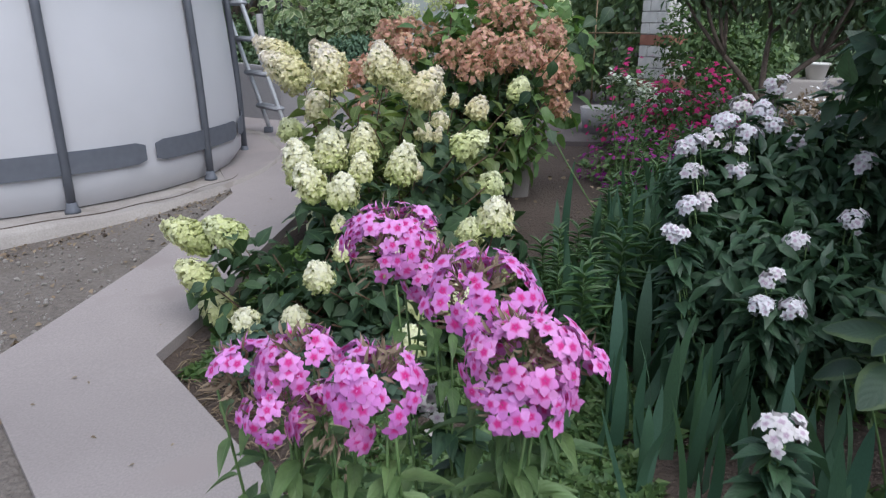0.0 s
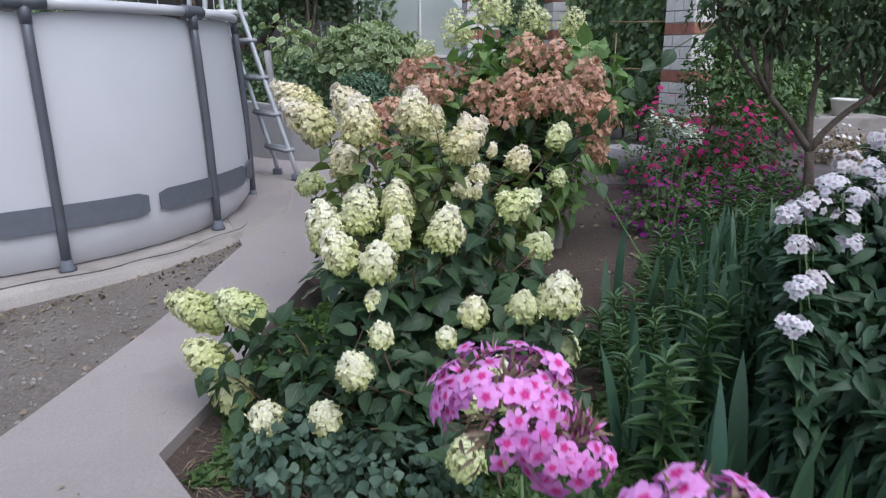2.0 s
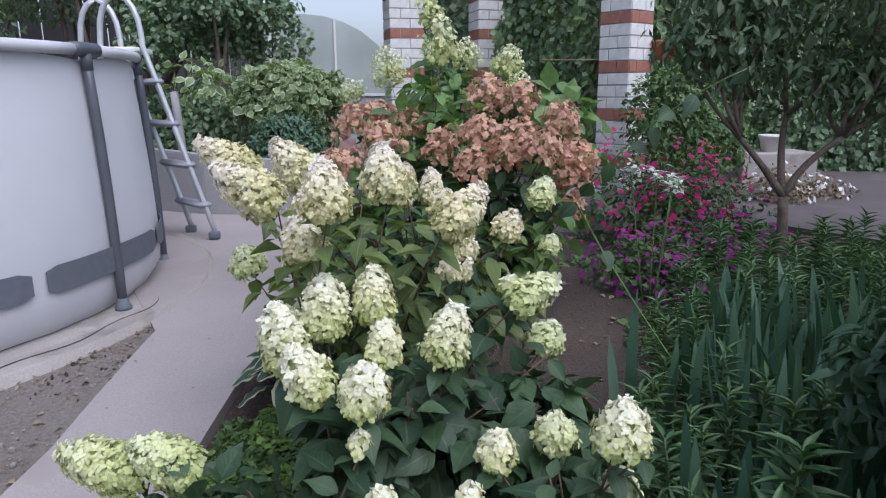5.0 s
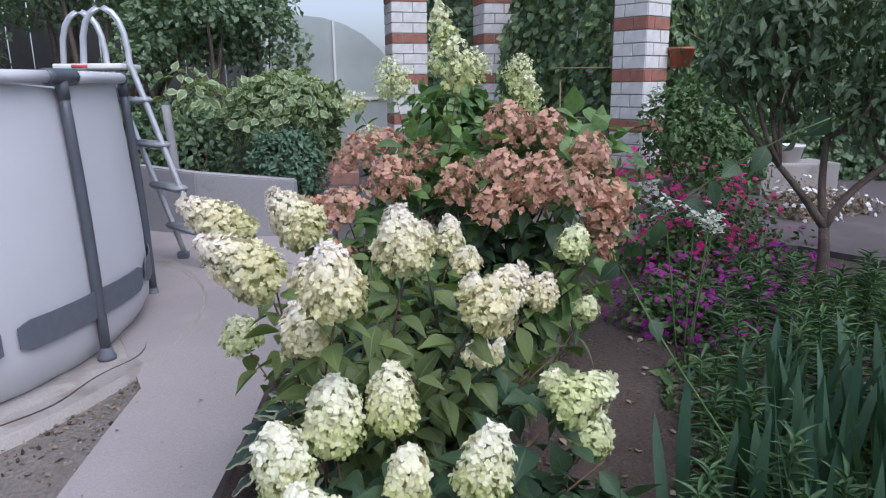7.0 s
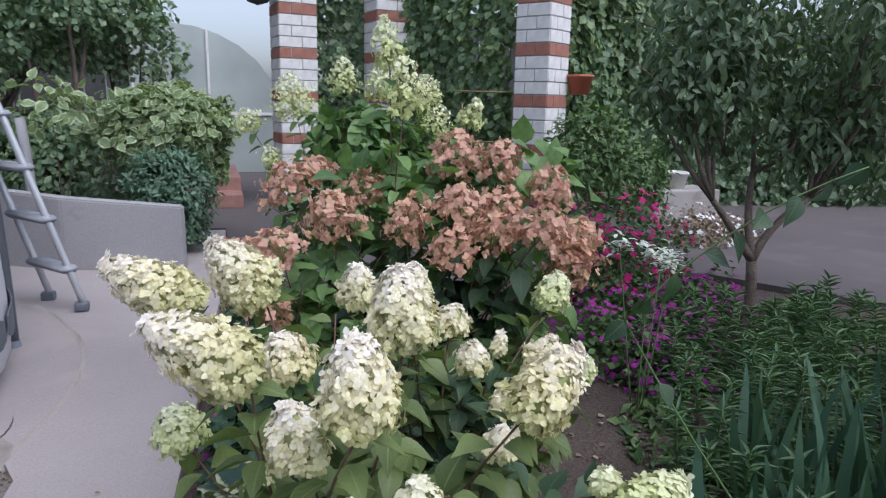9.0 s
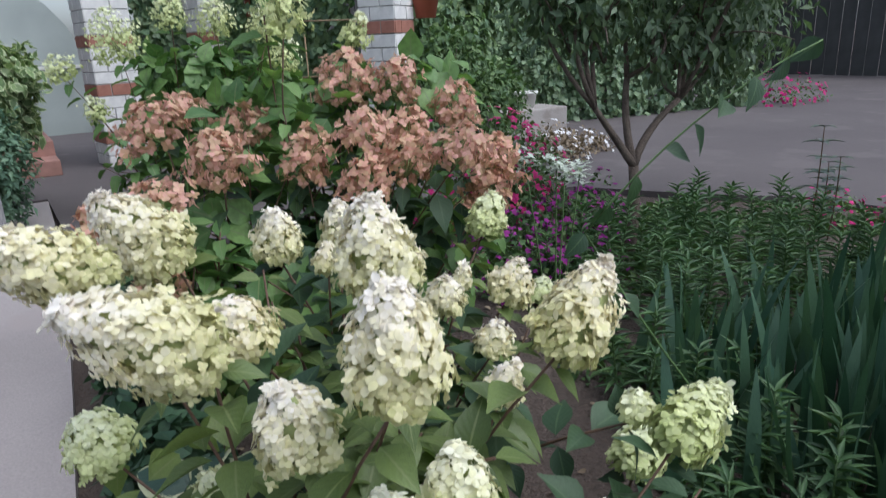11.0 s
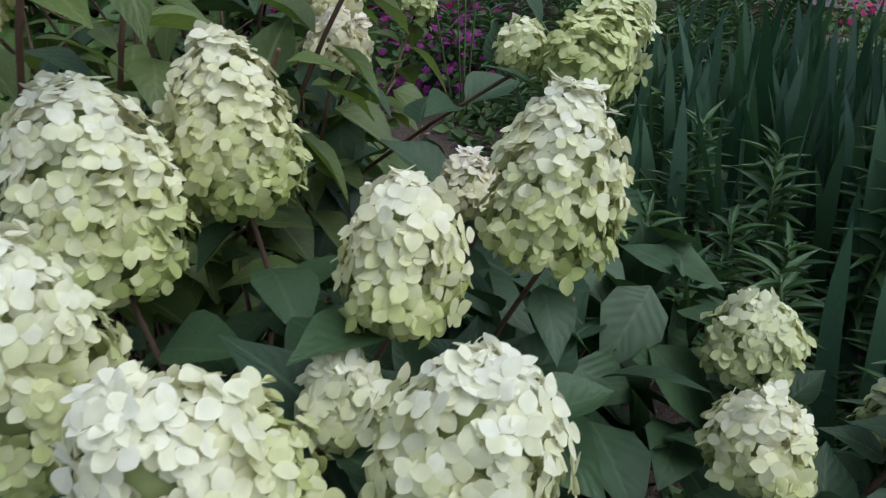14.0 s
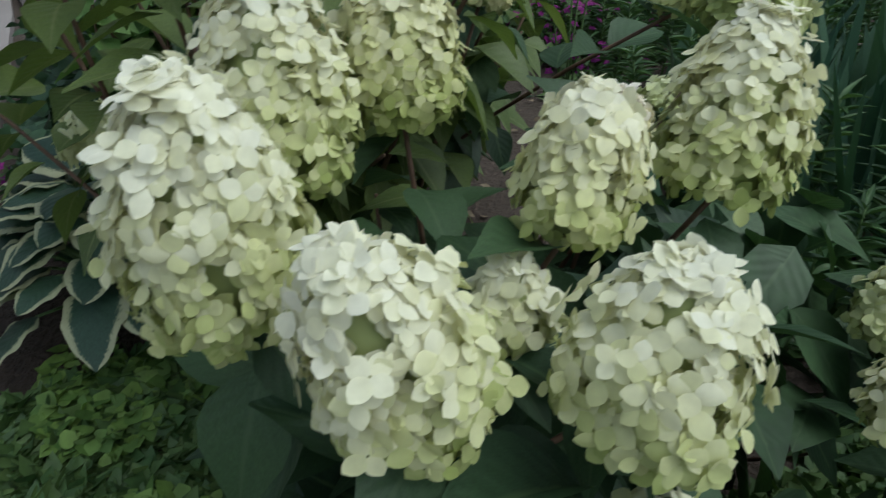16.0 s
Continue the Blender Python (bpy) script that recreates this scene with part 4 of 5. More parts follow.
def crown(g, centre, radii, n, size, shape, wide=0.42, hang=0.3, inner=0.55, low=-0.6):
    p, d = shell(centre, radii, n, inner, low)
    k = len(p)
    ax = unit(d * 0.5 + rng.normal(0, 0.6, (k, 3)) + np.array([0, 0, -hang]))
    L = size * rng.uniform(0.65, 1.25, k)
    return stamp(g, shape, p, ax, unit(d + np.array([0, 0, 0.6]) + rng.normal(0, 0.35, (k, 3))), L, L * wide)


def phlox(label, base, panicles, petals, leaves, floret=0.0165, group="phlox", leaf=0.075, old=True, fill=()):
    """panicles: (x, y, z, radius). Domes of five-petalled florets on leafy stems."""
    ob = thing("phlox", label, "phlox", (*base, gz(base[1]) - 0.05), group)
    off = np.array(ob.location)
    lv = Geo()
    for x, y, z, r in panicles:
        g = Geo()
        m = max(5, int((13 if old else 9) * (r / 0.06) ** 2))
        top = sphere_points(int(m * 1.6))
        top = top[top[:, 2] > -0.3][:m]
        top = unit(top + rng.normal(0, 0.16, top.shape))
        full = rng.random(len(top)) > (0.24 if old else 0.1)
        if old and len(top) > 4:
            full[np.argmax(top[:, 2])] = False
        pos, nrm = [], []
        for q, ok in zip(top, full):
            if not ok:
                continue
            out = r * rng.uniform(0.85, 1.12)
            for w in range(rng.integers(4, 8)):
                away = rng.normal(0, 1, 3)
                away = unit(away - q * np.dot(away, q))
                pos.append(q * np.array([1, 1, 0.85]) * (out + rng.normal(0, 0.004)) + away * rng.uniform(0.3, 1.25) * floret * 1.25)
                nrm.append(unit(q + away * 0.35 + np.array([0, -0.15, 0.2]) + rng.normal(0, 0.15, 3)))
        pos, nrm = np.array(pos), np.array(nrm)
        d = pos
        stamp(g, FLORET5, pos, unit(np.cross(nrm, rng.normal(0, 1, d.shape))), nrm, floret * rng.uniform(0.8, 1.15, len(d)))
        # narrow closed buds standing out of the cluster
        k = len(top)
        q = unit(top[rng.integers(0, len(top), k)] + rng.normal(0, 0.25, (k, 3)) + np.array([0, 0, 0.25]))
        stamp(g, THIN_LEAF, q * r * 0.85, q, rng.normal(0, 1, (k, 3)), 0.017, 0.0028)
        part("panicle", g, petals, ob, kind="stuff", at=Matrix.Translation(np.array((x, y, z)) - off))
        if old:
            g = Geo()
            k = int(len(d) * 1.7)
            bare = top[~full] if (~full).any() else top
            dd = unit(bare[rng.integers(0, len(bare), k)] + rng.normal(0, 0.45, (k, 3)))
            stamp(g, THIN_LEAF, dd * r * rng.uniform(0.35, 0.85, (k, 1)), unit(dd + rng.normal(0, 0.4, (k, 3))), rng.normal(0, 1, (k, 3)), rng.uniform(0.016, 0.034, k), 0.0032)
            part("seed_head", g, M_DRY, ob, "withered brown calyxes", kind="stuff", at=Matrix.Translation(np.array((x, y, z)) - off))
        for s in range(3 if old else 4):
            b = np.array([base[0] + (x - base[0]) * 0.55 + rng.normal(0, 0.05), base[1] + (y - base[1]) * 0.55 + rng.normal(0, 0.05), gz(base[1]) - 0.06]) - off
            t = np.array((x, y, z - 0.3 * r)) + rng.normal(0, r * 0.35, 3) * np.array([1, 1, 0.3]) - off
            pts = curve(b, t, (0, 0, 0.02), 9)
            g = Geo()
            tube(g, pts, 0.0035, 0.0022, 5)
            part("stem", g, M_GSTEM, ob)
            k = 16 if old else 26
            tt = np.linspace(0.25, 0.93 if old else 0.985, k)
            p = np.stack([np.interp(tt, np.linspace(0, 1, 9), pts[:, c]) for c in range(3)], -1)
            ph = np.arange(k) // 2 * 1.57 + np.arange(k) % 2 * math.pi + rng.normal(0, 0.2, k)
            ax = np.stack([np.cos(ph), np.sin(ph), rng.normal(0.05, 0.25, k)], -1)
            Ls = leaf * rng.uniform(0.75, 1.2, k)
            stamp(lv, leaf_shape(LANCE, 6, 0.25, 0.35), p, ax, np.array([0, 0, 1]) + rng.normal(0, 0.15, (k, 3)), Ls, Ls * (0.16 if old else 0.23))
    for *centre, rx, ry, rz, k in fill:
        crown(lv, np.array(centre) - off, (rx, ry, rz), k, leaf * 0.95, leaf_shape(LANCE, 4, 0.25, 0.4), 0.2, 0.35, 0.4)
    part("foliage", lv, leaves, ob, kind="stuff")
    return ob


phlox("pink phlox clump with withered seed heads leaning over the path", (-0.1, 0.95), [
    (-0.29, 0.91, 0.735, 0.062), (-0.20, 0.87, 0.775, 0.062), (-0.09, 0.80, 0.78, 0.065), (-0.145, 0.80, 0.73, 0.055), (-0.23, 0.84, 0.72, 0.05)], M_PHLOX, M_PHLEAF)
phlox("tall pink phlox clump with rounded bright pink flower domes", (0.08, 1.05), [
    (-0.09, 1.18, 0.845, 0.095), (-0.02, 1.16, 0.80, 0.06), (0.055, 0.89, 0.865, 0.08), (0.105, 0.80, 0.82, 0.075), (0.17, 0.83, 0.79, 0.05), (0.1, 0.76, 0.78, 0.05)], M_PHLOX, M_PHLEAF)
phlox("white phlox clump with loose flower clusters over dark leaves", (1.15, 2.1), [
    (1.16, 2.5, 0.93, 0.043), (1.08, 2.5, 0.95, 0.043), (1.24, 2.6, 1.01, 0.043), (1.17, 2.45, 0.89, 0.043), (0.99, 2.4, 0.9, 0.043), (0.87, 2.35, 0.84, 0.034), (0.84, 2.25, 0.76, 0.034), (0.87, 2.2, 0.67, 0.032), (0.8, 2.15, 0.67, 0.032), (1.01, 2.3, 0.75, 0.034), (1.01, 2.35, 0.81, 0.034), (0.71, 2, 0.62, 0.032), (1.25, 2.4, 0.83, 0.034), (1.34, 2.4, 0.91, 0.043), (1.37, 2.2, 0.8, 0.034), (1.25, 2, 0.66, 0.032), (1.06, 1.95, 0.61, 0.032), (0.96, 1.85, 0.53, 0.032), (1, 1.8, 0.46, 0.032), (0.91, 1.8, 0.47, 0.032), (1.46, 2.6, 1.01, 0.043), (1.07, 2.4, 0.86, 0.043), (0.95, 2.4, 0.85, 0.043), (0.84, 2.35, 0.82, 0.034)], M_PHWHITE, M_PHDARK, 0.0165, leaf=0.082, old=False,
      fill=[(1.15, 2.45, 0.6, 0.32, 0.25, 0.27, 1300), (1.08, 2.12, 0.4, 0.30, 0.24, 0.26, 1300), (1.2, 1.95, 0.34, 0.28, 0.22, 0.24, 1000), (1.4, 2.4, 0.68, 0.26, 0.25, 0.25, 900)])
phlox("small white phlox stem by the iris leaves", (0.62, 1.1), [(0.60, 1.03, 0.55, 0.042), (-0.02, 1.15, 0.55, 0.022)], M_PHWHITE, M_PHDARK, 0.0165, old=False)


# ---- iris, lilies, hostas ----
def blades(label, spots, n, length, mat_mesh, spread=0.12, name="iris", category="iris", wide=0.026):
    """Clump of sword leaves, each blade a part on one of a few shared shapes."""
    ob = thing(name, label, category, (spots[0][0], spots[0][1], gz(spots[0][1]) - 0.05))
    for k in range(n):
        sx, sy = spots[rng.integers(0, len(spots))]
        a = rng.uniform(0, TAU)
        p = np.array([sx + rng.normal(0, spread), sy + rng.normal(0, spread), gz(sy) - 0.055]) - np.array(ob.location)
        ax = unit([math.cos(a) * rng.uniform(0.05, 0.6), math.sin(a) * rng.uniform(0.05, 0.6), 1])
        L = length * rng.uniform(0.6, 1.1)
        part("blade", mat_mesh[rng.integers(0, len(mat_mesh))], None, ob, at=turned(p, ax, [math.cos(a), math.sin(a), 0.01], (L, wide * rng.uniform(0.62, 1.0), L)))
    return ob


IRIS_MESH = leaf_mesh([leaf_shape([0.8, 1, 1, 0.95, 0.85, 0.6, 0.0], 9, 0.004, -d) for d in (0.05, 0.15, 0.3, 0.5)], M_IRIS)
for m in IRIS_MESH:
    for v in m.vertices:
        v.co.z = -v.co.z
blades("dense iris clump with upright blue-green sword leaves", [(1.05, 3.3), (1.3, 3.1), (1.25, 3.6), (1.0, 2.9)], 120, 0.54, IRIS_MESH, 0.15)
blades("iris clump with grey-green sword leaves before the white phlox", [(0.80, 1.6), (0.95, 1.4), (0.68, 1.8), (0.85, 1.95)], 70, 0.42, IRIS_MESH, 0.14)
blades("iris clump with long sword leaves at the bed edge", [(0.98, 2.5), (1.5, 2.8), (1.8, 3.3)], 75, 0.50, IRIS_MESH, 0.18)
blades("broad iris clump by the hydrangea", [(0.42, 2.35), (0.55, 2.55), (0.75, 2.45), (0.66, 2.1)], 34, 0.44, IRIS_MESH, 0.09, wide=0.031)
blades("iris stand with tall sword leaves behind the lilies", [(1.5, 3.3), (1.75, 3.55), (1.45, 3.0), (2.0, 3.35), (2.3, 3.5), (1.9, 3.0)], 120, 0.5, IRIS_MESH, 0.16)


def lilies(label, spots, height, leaf=0.11):
    """Upright stems ringed with narrow leaves."""
    ob = thing("lily", label, "lily", (*spots[0], gz(spots[0][1]) - 0.05), "lilies")
    off = np.array(ob.location)
    lv = Geo()
    for x, y in spots:
        h = height * rng.uniform(0.8, 1.1)
        pts = curve(np.array((x, y, gz(y) - 0.06)) - off, np.array((x + rng.normal(0, 0.03), y + rng.normal(0, 0.03), gz(y) + h)) - off, (0, 0, 0), 6)
        g = Geo()
        tube(g, pts, 0.005, 0.003, 6)
        part("stem", g, M_GSTEM, ob)
        k = int(h / 0.0068)
        tt = np.linspace(0.15, 1.0, k)
        p = np.stack([np.interp(tt, np.linspace(0, 1, 6), pts[:, c]) for c in range(3)], -1)
        ph = np.arange(k) * 2.39996
        ax = np.stack([np.cos(ph) + rng.normal(0, 0.25, k), np.sin(ph) + rng.normal(0, 0.25, k), 0.38 + 0.5 * tt ** 3 + rng.normal(0, 0.12, k)], -1)
        Ls = leaf * (1.1 - 0.3 * tt) * rng.uniform(0.8, 1.15, k)
        stamp(lv, leaf_shape(LANCE, 5, 0.3, 0.28), p, ax, np.array([0, 0, 1]) + rng.normal(0, 0.1, (k, 3)), Ls, Ls * (0.12 if leaf > 0.112 else 0.10))
    part("foliage", lv, M_LILY, ob, kind="stuff")


lilies("lily stems ringed with narrow green leaves, before the iris", [(0.50, 2.24), (0.62, 2.42)], 0.47, 0.135)
lilies("lily stems with narrow leaves between the hydrangea and the iris", [(0.48, 2.95), (0.58, 3.08), (0.68, 3.25), (0.62, 2.8), (0.52, 2.72), (0.78, 3.45), (0.70, 2.98), (0.88, 3.65), (0.98, 3.85), (0.80, 3.2), (0.46, 2.55), (0.72, 2.62)], 0.27, 0.10)
lilies("low lily stems with narrow leaves at the bed edge", [(0.82, 2.95), (0.9, 3.2), (0.95, 3.5), (1.08, 3.8), (0.78, 2.75), (0.98, 3.05), (1.12, 3.4), (1.0, 2.85)], 0.36)
lilies("dense stand of leafy lily stems", [(x + 0.1 * math.sin(y * 9), y + 0.1 * math.sin(x * 7)) for x in (1.5, 1.7, 1.9, 2.1, 2.3, 2.5, 2.7, 2.9) for y in (3.8, 4.0, 4.2, 4.4, 4.6, 4.8)], 0.38, 0.10)
lilies("lily stems with narrow leaves beside the purple flowers", [(x, y) for x in (1.25, 1.4, 2.7) for y in (3.9, 4.25)], 0.36, 0.09)

HOSTA_MESH = leaf_mesh([broad_leaf(HEART, 12, c, d, w) for c, d, w in ((0.25, 0.35, 0.03), (0.15, 0.6, 0.04), (0.3, 0.2, 0.025), (0.2, 0.8, 0.03))], M_HOSTA)


def hosta(label, x, y, n, leaf, mesh, spread=0.2, wide=0.5, lift=0.0):
    ob = thing("hosta", label, "hosta", (x, y, gz(y) - 0.05))
    for k in range(n):
        a = k * 2.39996 + rng.normal(0, 0.2)
        e = (k + 0.5) / n
        rise = 0.07 + 0.20 * (1 - e) + rng.normal(0, 0.02)
        p = np.array([math.cos(a) * spread * (0.2 + 0.6 * e), math.sin(a) * spread * (0.2 + 0.6 * e), rise + 0.04 + lift])
        g = Geo()
        tube(g, curve((0, 0, 0), p, (0, 0, 0.03), 5), 0.004, 0.003, 5)
        part("leaf_stalk", g, M_GSTEM, ob)
        L = leaf * rng.uniform(0.75, 1.15)
        part("leaf", mesh[rng.integers(0, len(mesh))], None, ob, at=turned(p, [math.cos(a), math.sin(a), 0.45 - 0.62 * e], [0, 0, 1] + rng.normal(0, 0.15, 3), (L, L * wide, L)))


hosta("hosta with dark green leaves edged cream, beside the path", -0.57, 3.76, 72, 0.13, HOSTA_MESH, 0.30, 0.43, 0.03)
BIGLEAF = leaf_mesh([broad_leaf(HEART, 10, 0.3, d, 0.015) for d in (0.3, 0.5)], M_BIG)
hosta("large dark-leaved hosta at the edge of the bed", 1.2, 1.5, 20, 0.135, BIGLEAF, 0.2, 0.42, 0.32)


# ---- shrubs and trees ----
def shrub(name, label, category, centre, blobs, n, size, mat, shape=None, trunk=0.02, limbs=7, wide=0.42, hang=0.3, group="", stem_mat=None):
    """blobs: (dx, dy, z, rx, ry, rz). Limbs run from the foot into the crown."""
    x, y = centre
    ob = thing(name, label, category, (x, y, gz(y) - 0.05), group)
    g = Geo()
    total = sum(b[3] * b[5] for b in blobs)
    for dx, dy, z, rx, ry, rz in blobs:
        crown(g, (dx, dy, z), (rx, ry, rz), int(n * rx * rz / total), size, shape or FAR_LEAF, wide, hang)
    part("crown", g, mat, ob, kind="stuff")
    for k in range(limbs):
        b = blobs[k % len(blobs)]
        t = np.array((b[0], b[1], b[2])) + rng.normal(0, 0.35, 3) * np.array(b[3:])
        g = Geo()
        tube(g, curve((rng.normal(0, trunk), rng.normal(0, trunk), -0.02), t, (rng.normal(0, 0.05), rng.normal(0, 0.05), 0.1 * b[5]), 7), trunk, trunk * 0.3, 6)
        part("limb", g, stem_mat or M_BARK, ob)
    return ob


shrub("dogwood", "rounded dogwood shrub with cream-edged leaves", "shrub", (-1.0, 8.5), [(0, 0, 1.1, 0.55, 0.5, 0.36), (-0.2, 0, 1.0, 0.35, 0.4, 0.33), (0.05, 0.1, 0.8, 0.42, 0.35, 0.35)], 6200, 0.085, M_DOG, MID_LEAF, 0.018)
shrub("spurge", "soft blue-green low rounded shrub", "shrub", (-1.0, 8.0), [(0, 0, 0.58, 0.36, 0.33, 0.36), (-0.05, 0.05, 0.3, 0.33, 0.3, 0.3)], 6500, 0.06, M_BLUE, FINE_LEAF, 0.012, wide=0.25)
shrub("vine_shrub", "variegated climbing shrub with large cream-edged leaves by the pool", "shrub", (-1.9, 8.4), [(0, 0, 1.25, 0.3, 0.3, 0.3), (0.25, -0.1, 1.2, 0.35, 0.25, 0.2), (0.55, -0.2, 0.95, 0.25, 0.2, 0.2)], 150, 0.11, M_DOG, MID_LEAF, 0.008, 3)
for x, y, zc, rx, rz, n in ((-3.2, 10.2, 1.9, 1.5, 1.5, 9000), (-2.1, 9.6, 1.7, 0.9, 1.35, 7000), (-5.3, 10.5, 2.2, 1.6, 1.9, 6000), (-3.9, 11.0, 3.3, 2.2, 1.2, 5000)):
    shrub("tree", "dense green fruit tree behind the pool", "tree", (x, y), [(rng.uniform(-0.8, 0.8) * rx, rng.uniform(-0.4, 0.5), zc + rng.uniform(-0.85, 0.75) * rz, rx * rng.uniform(0.28, 0.5), rng.uniform(0.35, 0.6), rz * rng.uniform(0.25, 0.42)) for k in range(11)], int(n * 1.7), 0.078, M_TREE, FAR_LEAF, 0.05, 9, group="trees behind the pool")


shrub("hydrangea_foliage", "broad bright green hydrangea leaves before the pillars", "hydrangea", (0.45, 8.0), [(0.1, 0, 0.95, 0.45, 0.3, 0.36), (0.6, 0, 0.8, 0.45, 0.3, 0.4), (0.1, 0, 0.5, 0.35, 0.3, 0.3)], 900, 0.14, M_OAK, MID_LEAF, 0.012)
shrub("hydrangea_foliage", "broad bright green leaves among faded flower heads", "hydrangea", (0.2, 4.85), [(0, 0, 0.95, 0.5, 0.25, 0.24), (0.45, -0.1, 0.98, 0.33, 0.25, 0.28), (0, -0.1, 0.6, 0.7, 0.3, 0.4)], 560, 0.12, M_OAK, MID_LEAF, 0.01)
shrub("tree", "sparse fruit tree before the greenhouse", "tree", (-1.55, 10.6), [(0, 0, 2.3, 0.55, 0.5, 0.5), (0.25, 0.1, 1.75, 0.45, 0.4, 0.45)], 1700, 0.085, M_TREE, FAR_LEAF, 0.03)


shrub("hydrangea_shoots", "dense dark hydrangea leaves at the path corner", "hydrangea", (-0.75, 2.6), [(0, 0, 0.24, 0.26, 0.2, 0.2), (0.3, -0.1, 0.25, 0.26, 0.2, 0.18)], 240, 0.082, M_HYD, MID_LEAF, 0.004, 8, wide=0.36, stem_mat=M_STEM)
shrub("hydrangea_shoots", "young hydrangea shoots with dark leaves and no flowers", "hydrangea", (0.12, 2.9), [(0, 0, 0.3, 0.24, 0.24, 0.22), (-0.3, -0.1, 0.3, 0.25, 0.2, 0.2)], 330, 0.11, M_HYD, MID_LEAF, 0.004, 8, wide=0.36, stem_mat=M_STEM)
for x, y in ((-0.60, 4.2), (-0.55, 4.65), (-0.5, 5.15), (-0.45, 5.7)):
    shrub("heuchera", "low dark green leafy clump along the path edge", "plant", (x, y), [(0, 0, 0.13, 0.17, 0.28, 0.16)], 420, 0.06, M_PHDARK, MID_LEAF, 0.004, 4, wide=0.5, group="clumps along the path", stem_mat=M_GSTEM)
for x, y in ((-0.60, 2.27), (-0.30, 2.17)):
    shrub("columbine", "low blue-green columbine clump at the bed corner", "plant", (x, y), [(0, 0, 0.12, 0.22, 0.18, 0.13)], 620, 0.036, M_COL, MID_LEAF, 0.003, 4, wide=0.55, group="columbines", stem_mat=M_GSTEM)


def vines(label, a, b, z0, z1, n, size=0.10, depth=0.25, mat=None):
    """A wall of climbing leaves between two points."""
    ob = thing("climbing_vine", label, "vine", (*a, gz(a[1])))
    d = np.array([b[0] - a[0], b[1] - a[1], 0])
    nrm = unit(np.array([d[1], -d[0], 0]))
    g = Geo()
    t = rng.uniform(0, 1, n)
    z = rng.uniform(z0, z1, n)
    dd = np.array([0.5 + 0.9 * noise.noise((p * 5.0, q * 1.6, 3.0)) for p, q in zip(t * np.linalg.norm(d), z)])
    pos = t[:, None] * d + nrm * (depth * (dd + rng.uniform(-0.4, 0.4, n)))[:, None] + np.array([0, 0, 1]) * z[:, None]
    ax = unit(rng.normal(0, 0.5, (n, 3)) + np.array([0, 0, -0.7]) + nrm * 0.4)
    L = size * rng.uniform(0.6, 1.3, n)
    stamp(g, FAR_LEAF, pos, ax, unit(nrm + rng.normal(0, 0.35, (n, 3)) + np.array([0, 0, 0.4])), L, L * 0.5)
    part("foliage", g, mat or M_VINE, ob, kind="stuff")
    for k in range(6):
        u = (k + 0.5) / 6
        q = Geo()
        tube(q, curve(d * u + np.array([0, 0, -0.05]), d * (u + rng.normal(0, 0.05)) + np.array([0, 0, z1 - 0.1]), nrm * 0.05, 7), 0.015, 0.006, 6)
        part("stem", q, M_BARK, ob)
    return ob


vines("dense vine climbing between the brick pillars", (1.75, 10.3), (2.55, 8.9), 0.2, 2.9, 5200, 0.10, 0.3)
vines("vine climbing by the far pillar", (1.72, 11.1), (2.3, 10.5), 0.1, 3.0, 2500, 0.10, 0.25)
vines("dark vine hanging between the far pillars", (0.7, 11.4), (1.45, 11.4), 0.1, 3.0, 2200, 0.11, 0.25, M_TREE)
vines("vine curtain hanging behind the hanging pot", (3.0, 8.9), (4.6, 9.6), 0.3, 3.0, 7000, 0.11, 0.3)
vines("vine hedge beyond the yard", (4.6, 11.0), (9.0, 12.2), 0.2, 3.0, 9000, 0.13, 0.4, M_TREE)
vines("low dark hedge at the shaded yard edge", (5.4, 9.9), (9.2, 8.9), 0.0, 1.15, 5200, 0.10, 0.35, M_TREE)
vines("vine hedge along the far fence", (8.5, 12.6), (15, 12.8), 0.2, 3.0, 7000, 0.16, 0.5, M_TREE)
shrub("bush", "dark leafy bush beside the yard", "shrub", (5.6, 9.9), [(0, 0, 0.9, 0.8, 0.5, 0.8), (0.9, 0.4, 1.0, 0.8, 0.5, 0.9)], 5000, 0.09, M_TREE, FAR_LEAF, 0.02)
shrub("bush", "dark leafy bush at the far side of the yard", "shrub", (8.0, 10.8), [(0, 0, 1.2, 1.3, 0.7, 1.2), (1.8, 0.2, 1.0, 1.2, 0.7, 1.0)], 5000, 0.12, M_TREE, FAR_LEAF, 0.03)
shrub("bush", "leafy green bush at the pillar foot", "shrub", (2.75, 7.6), [(0, 0, 0.85, 0.42, 0.35, 0.55), (0.5, 0.1, 0.6, 0.45, 0.3, 0.45)], 3600, 0.07, M_COVER, FINE_LEAF, 0.012, wide=0.3)


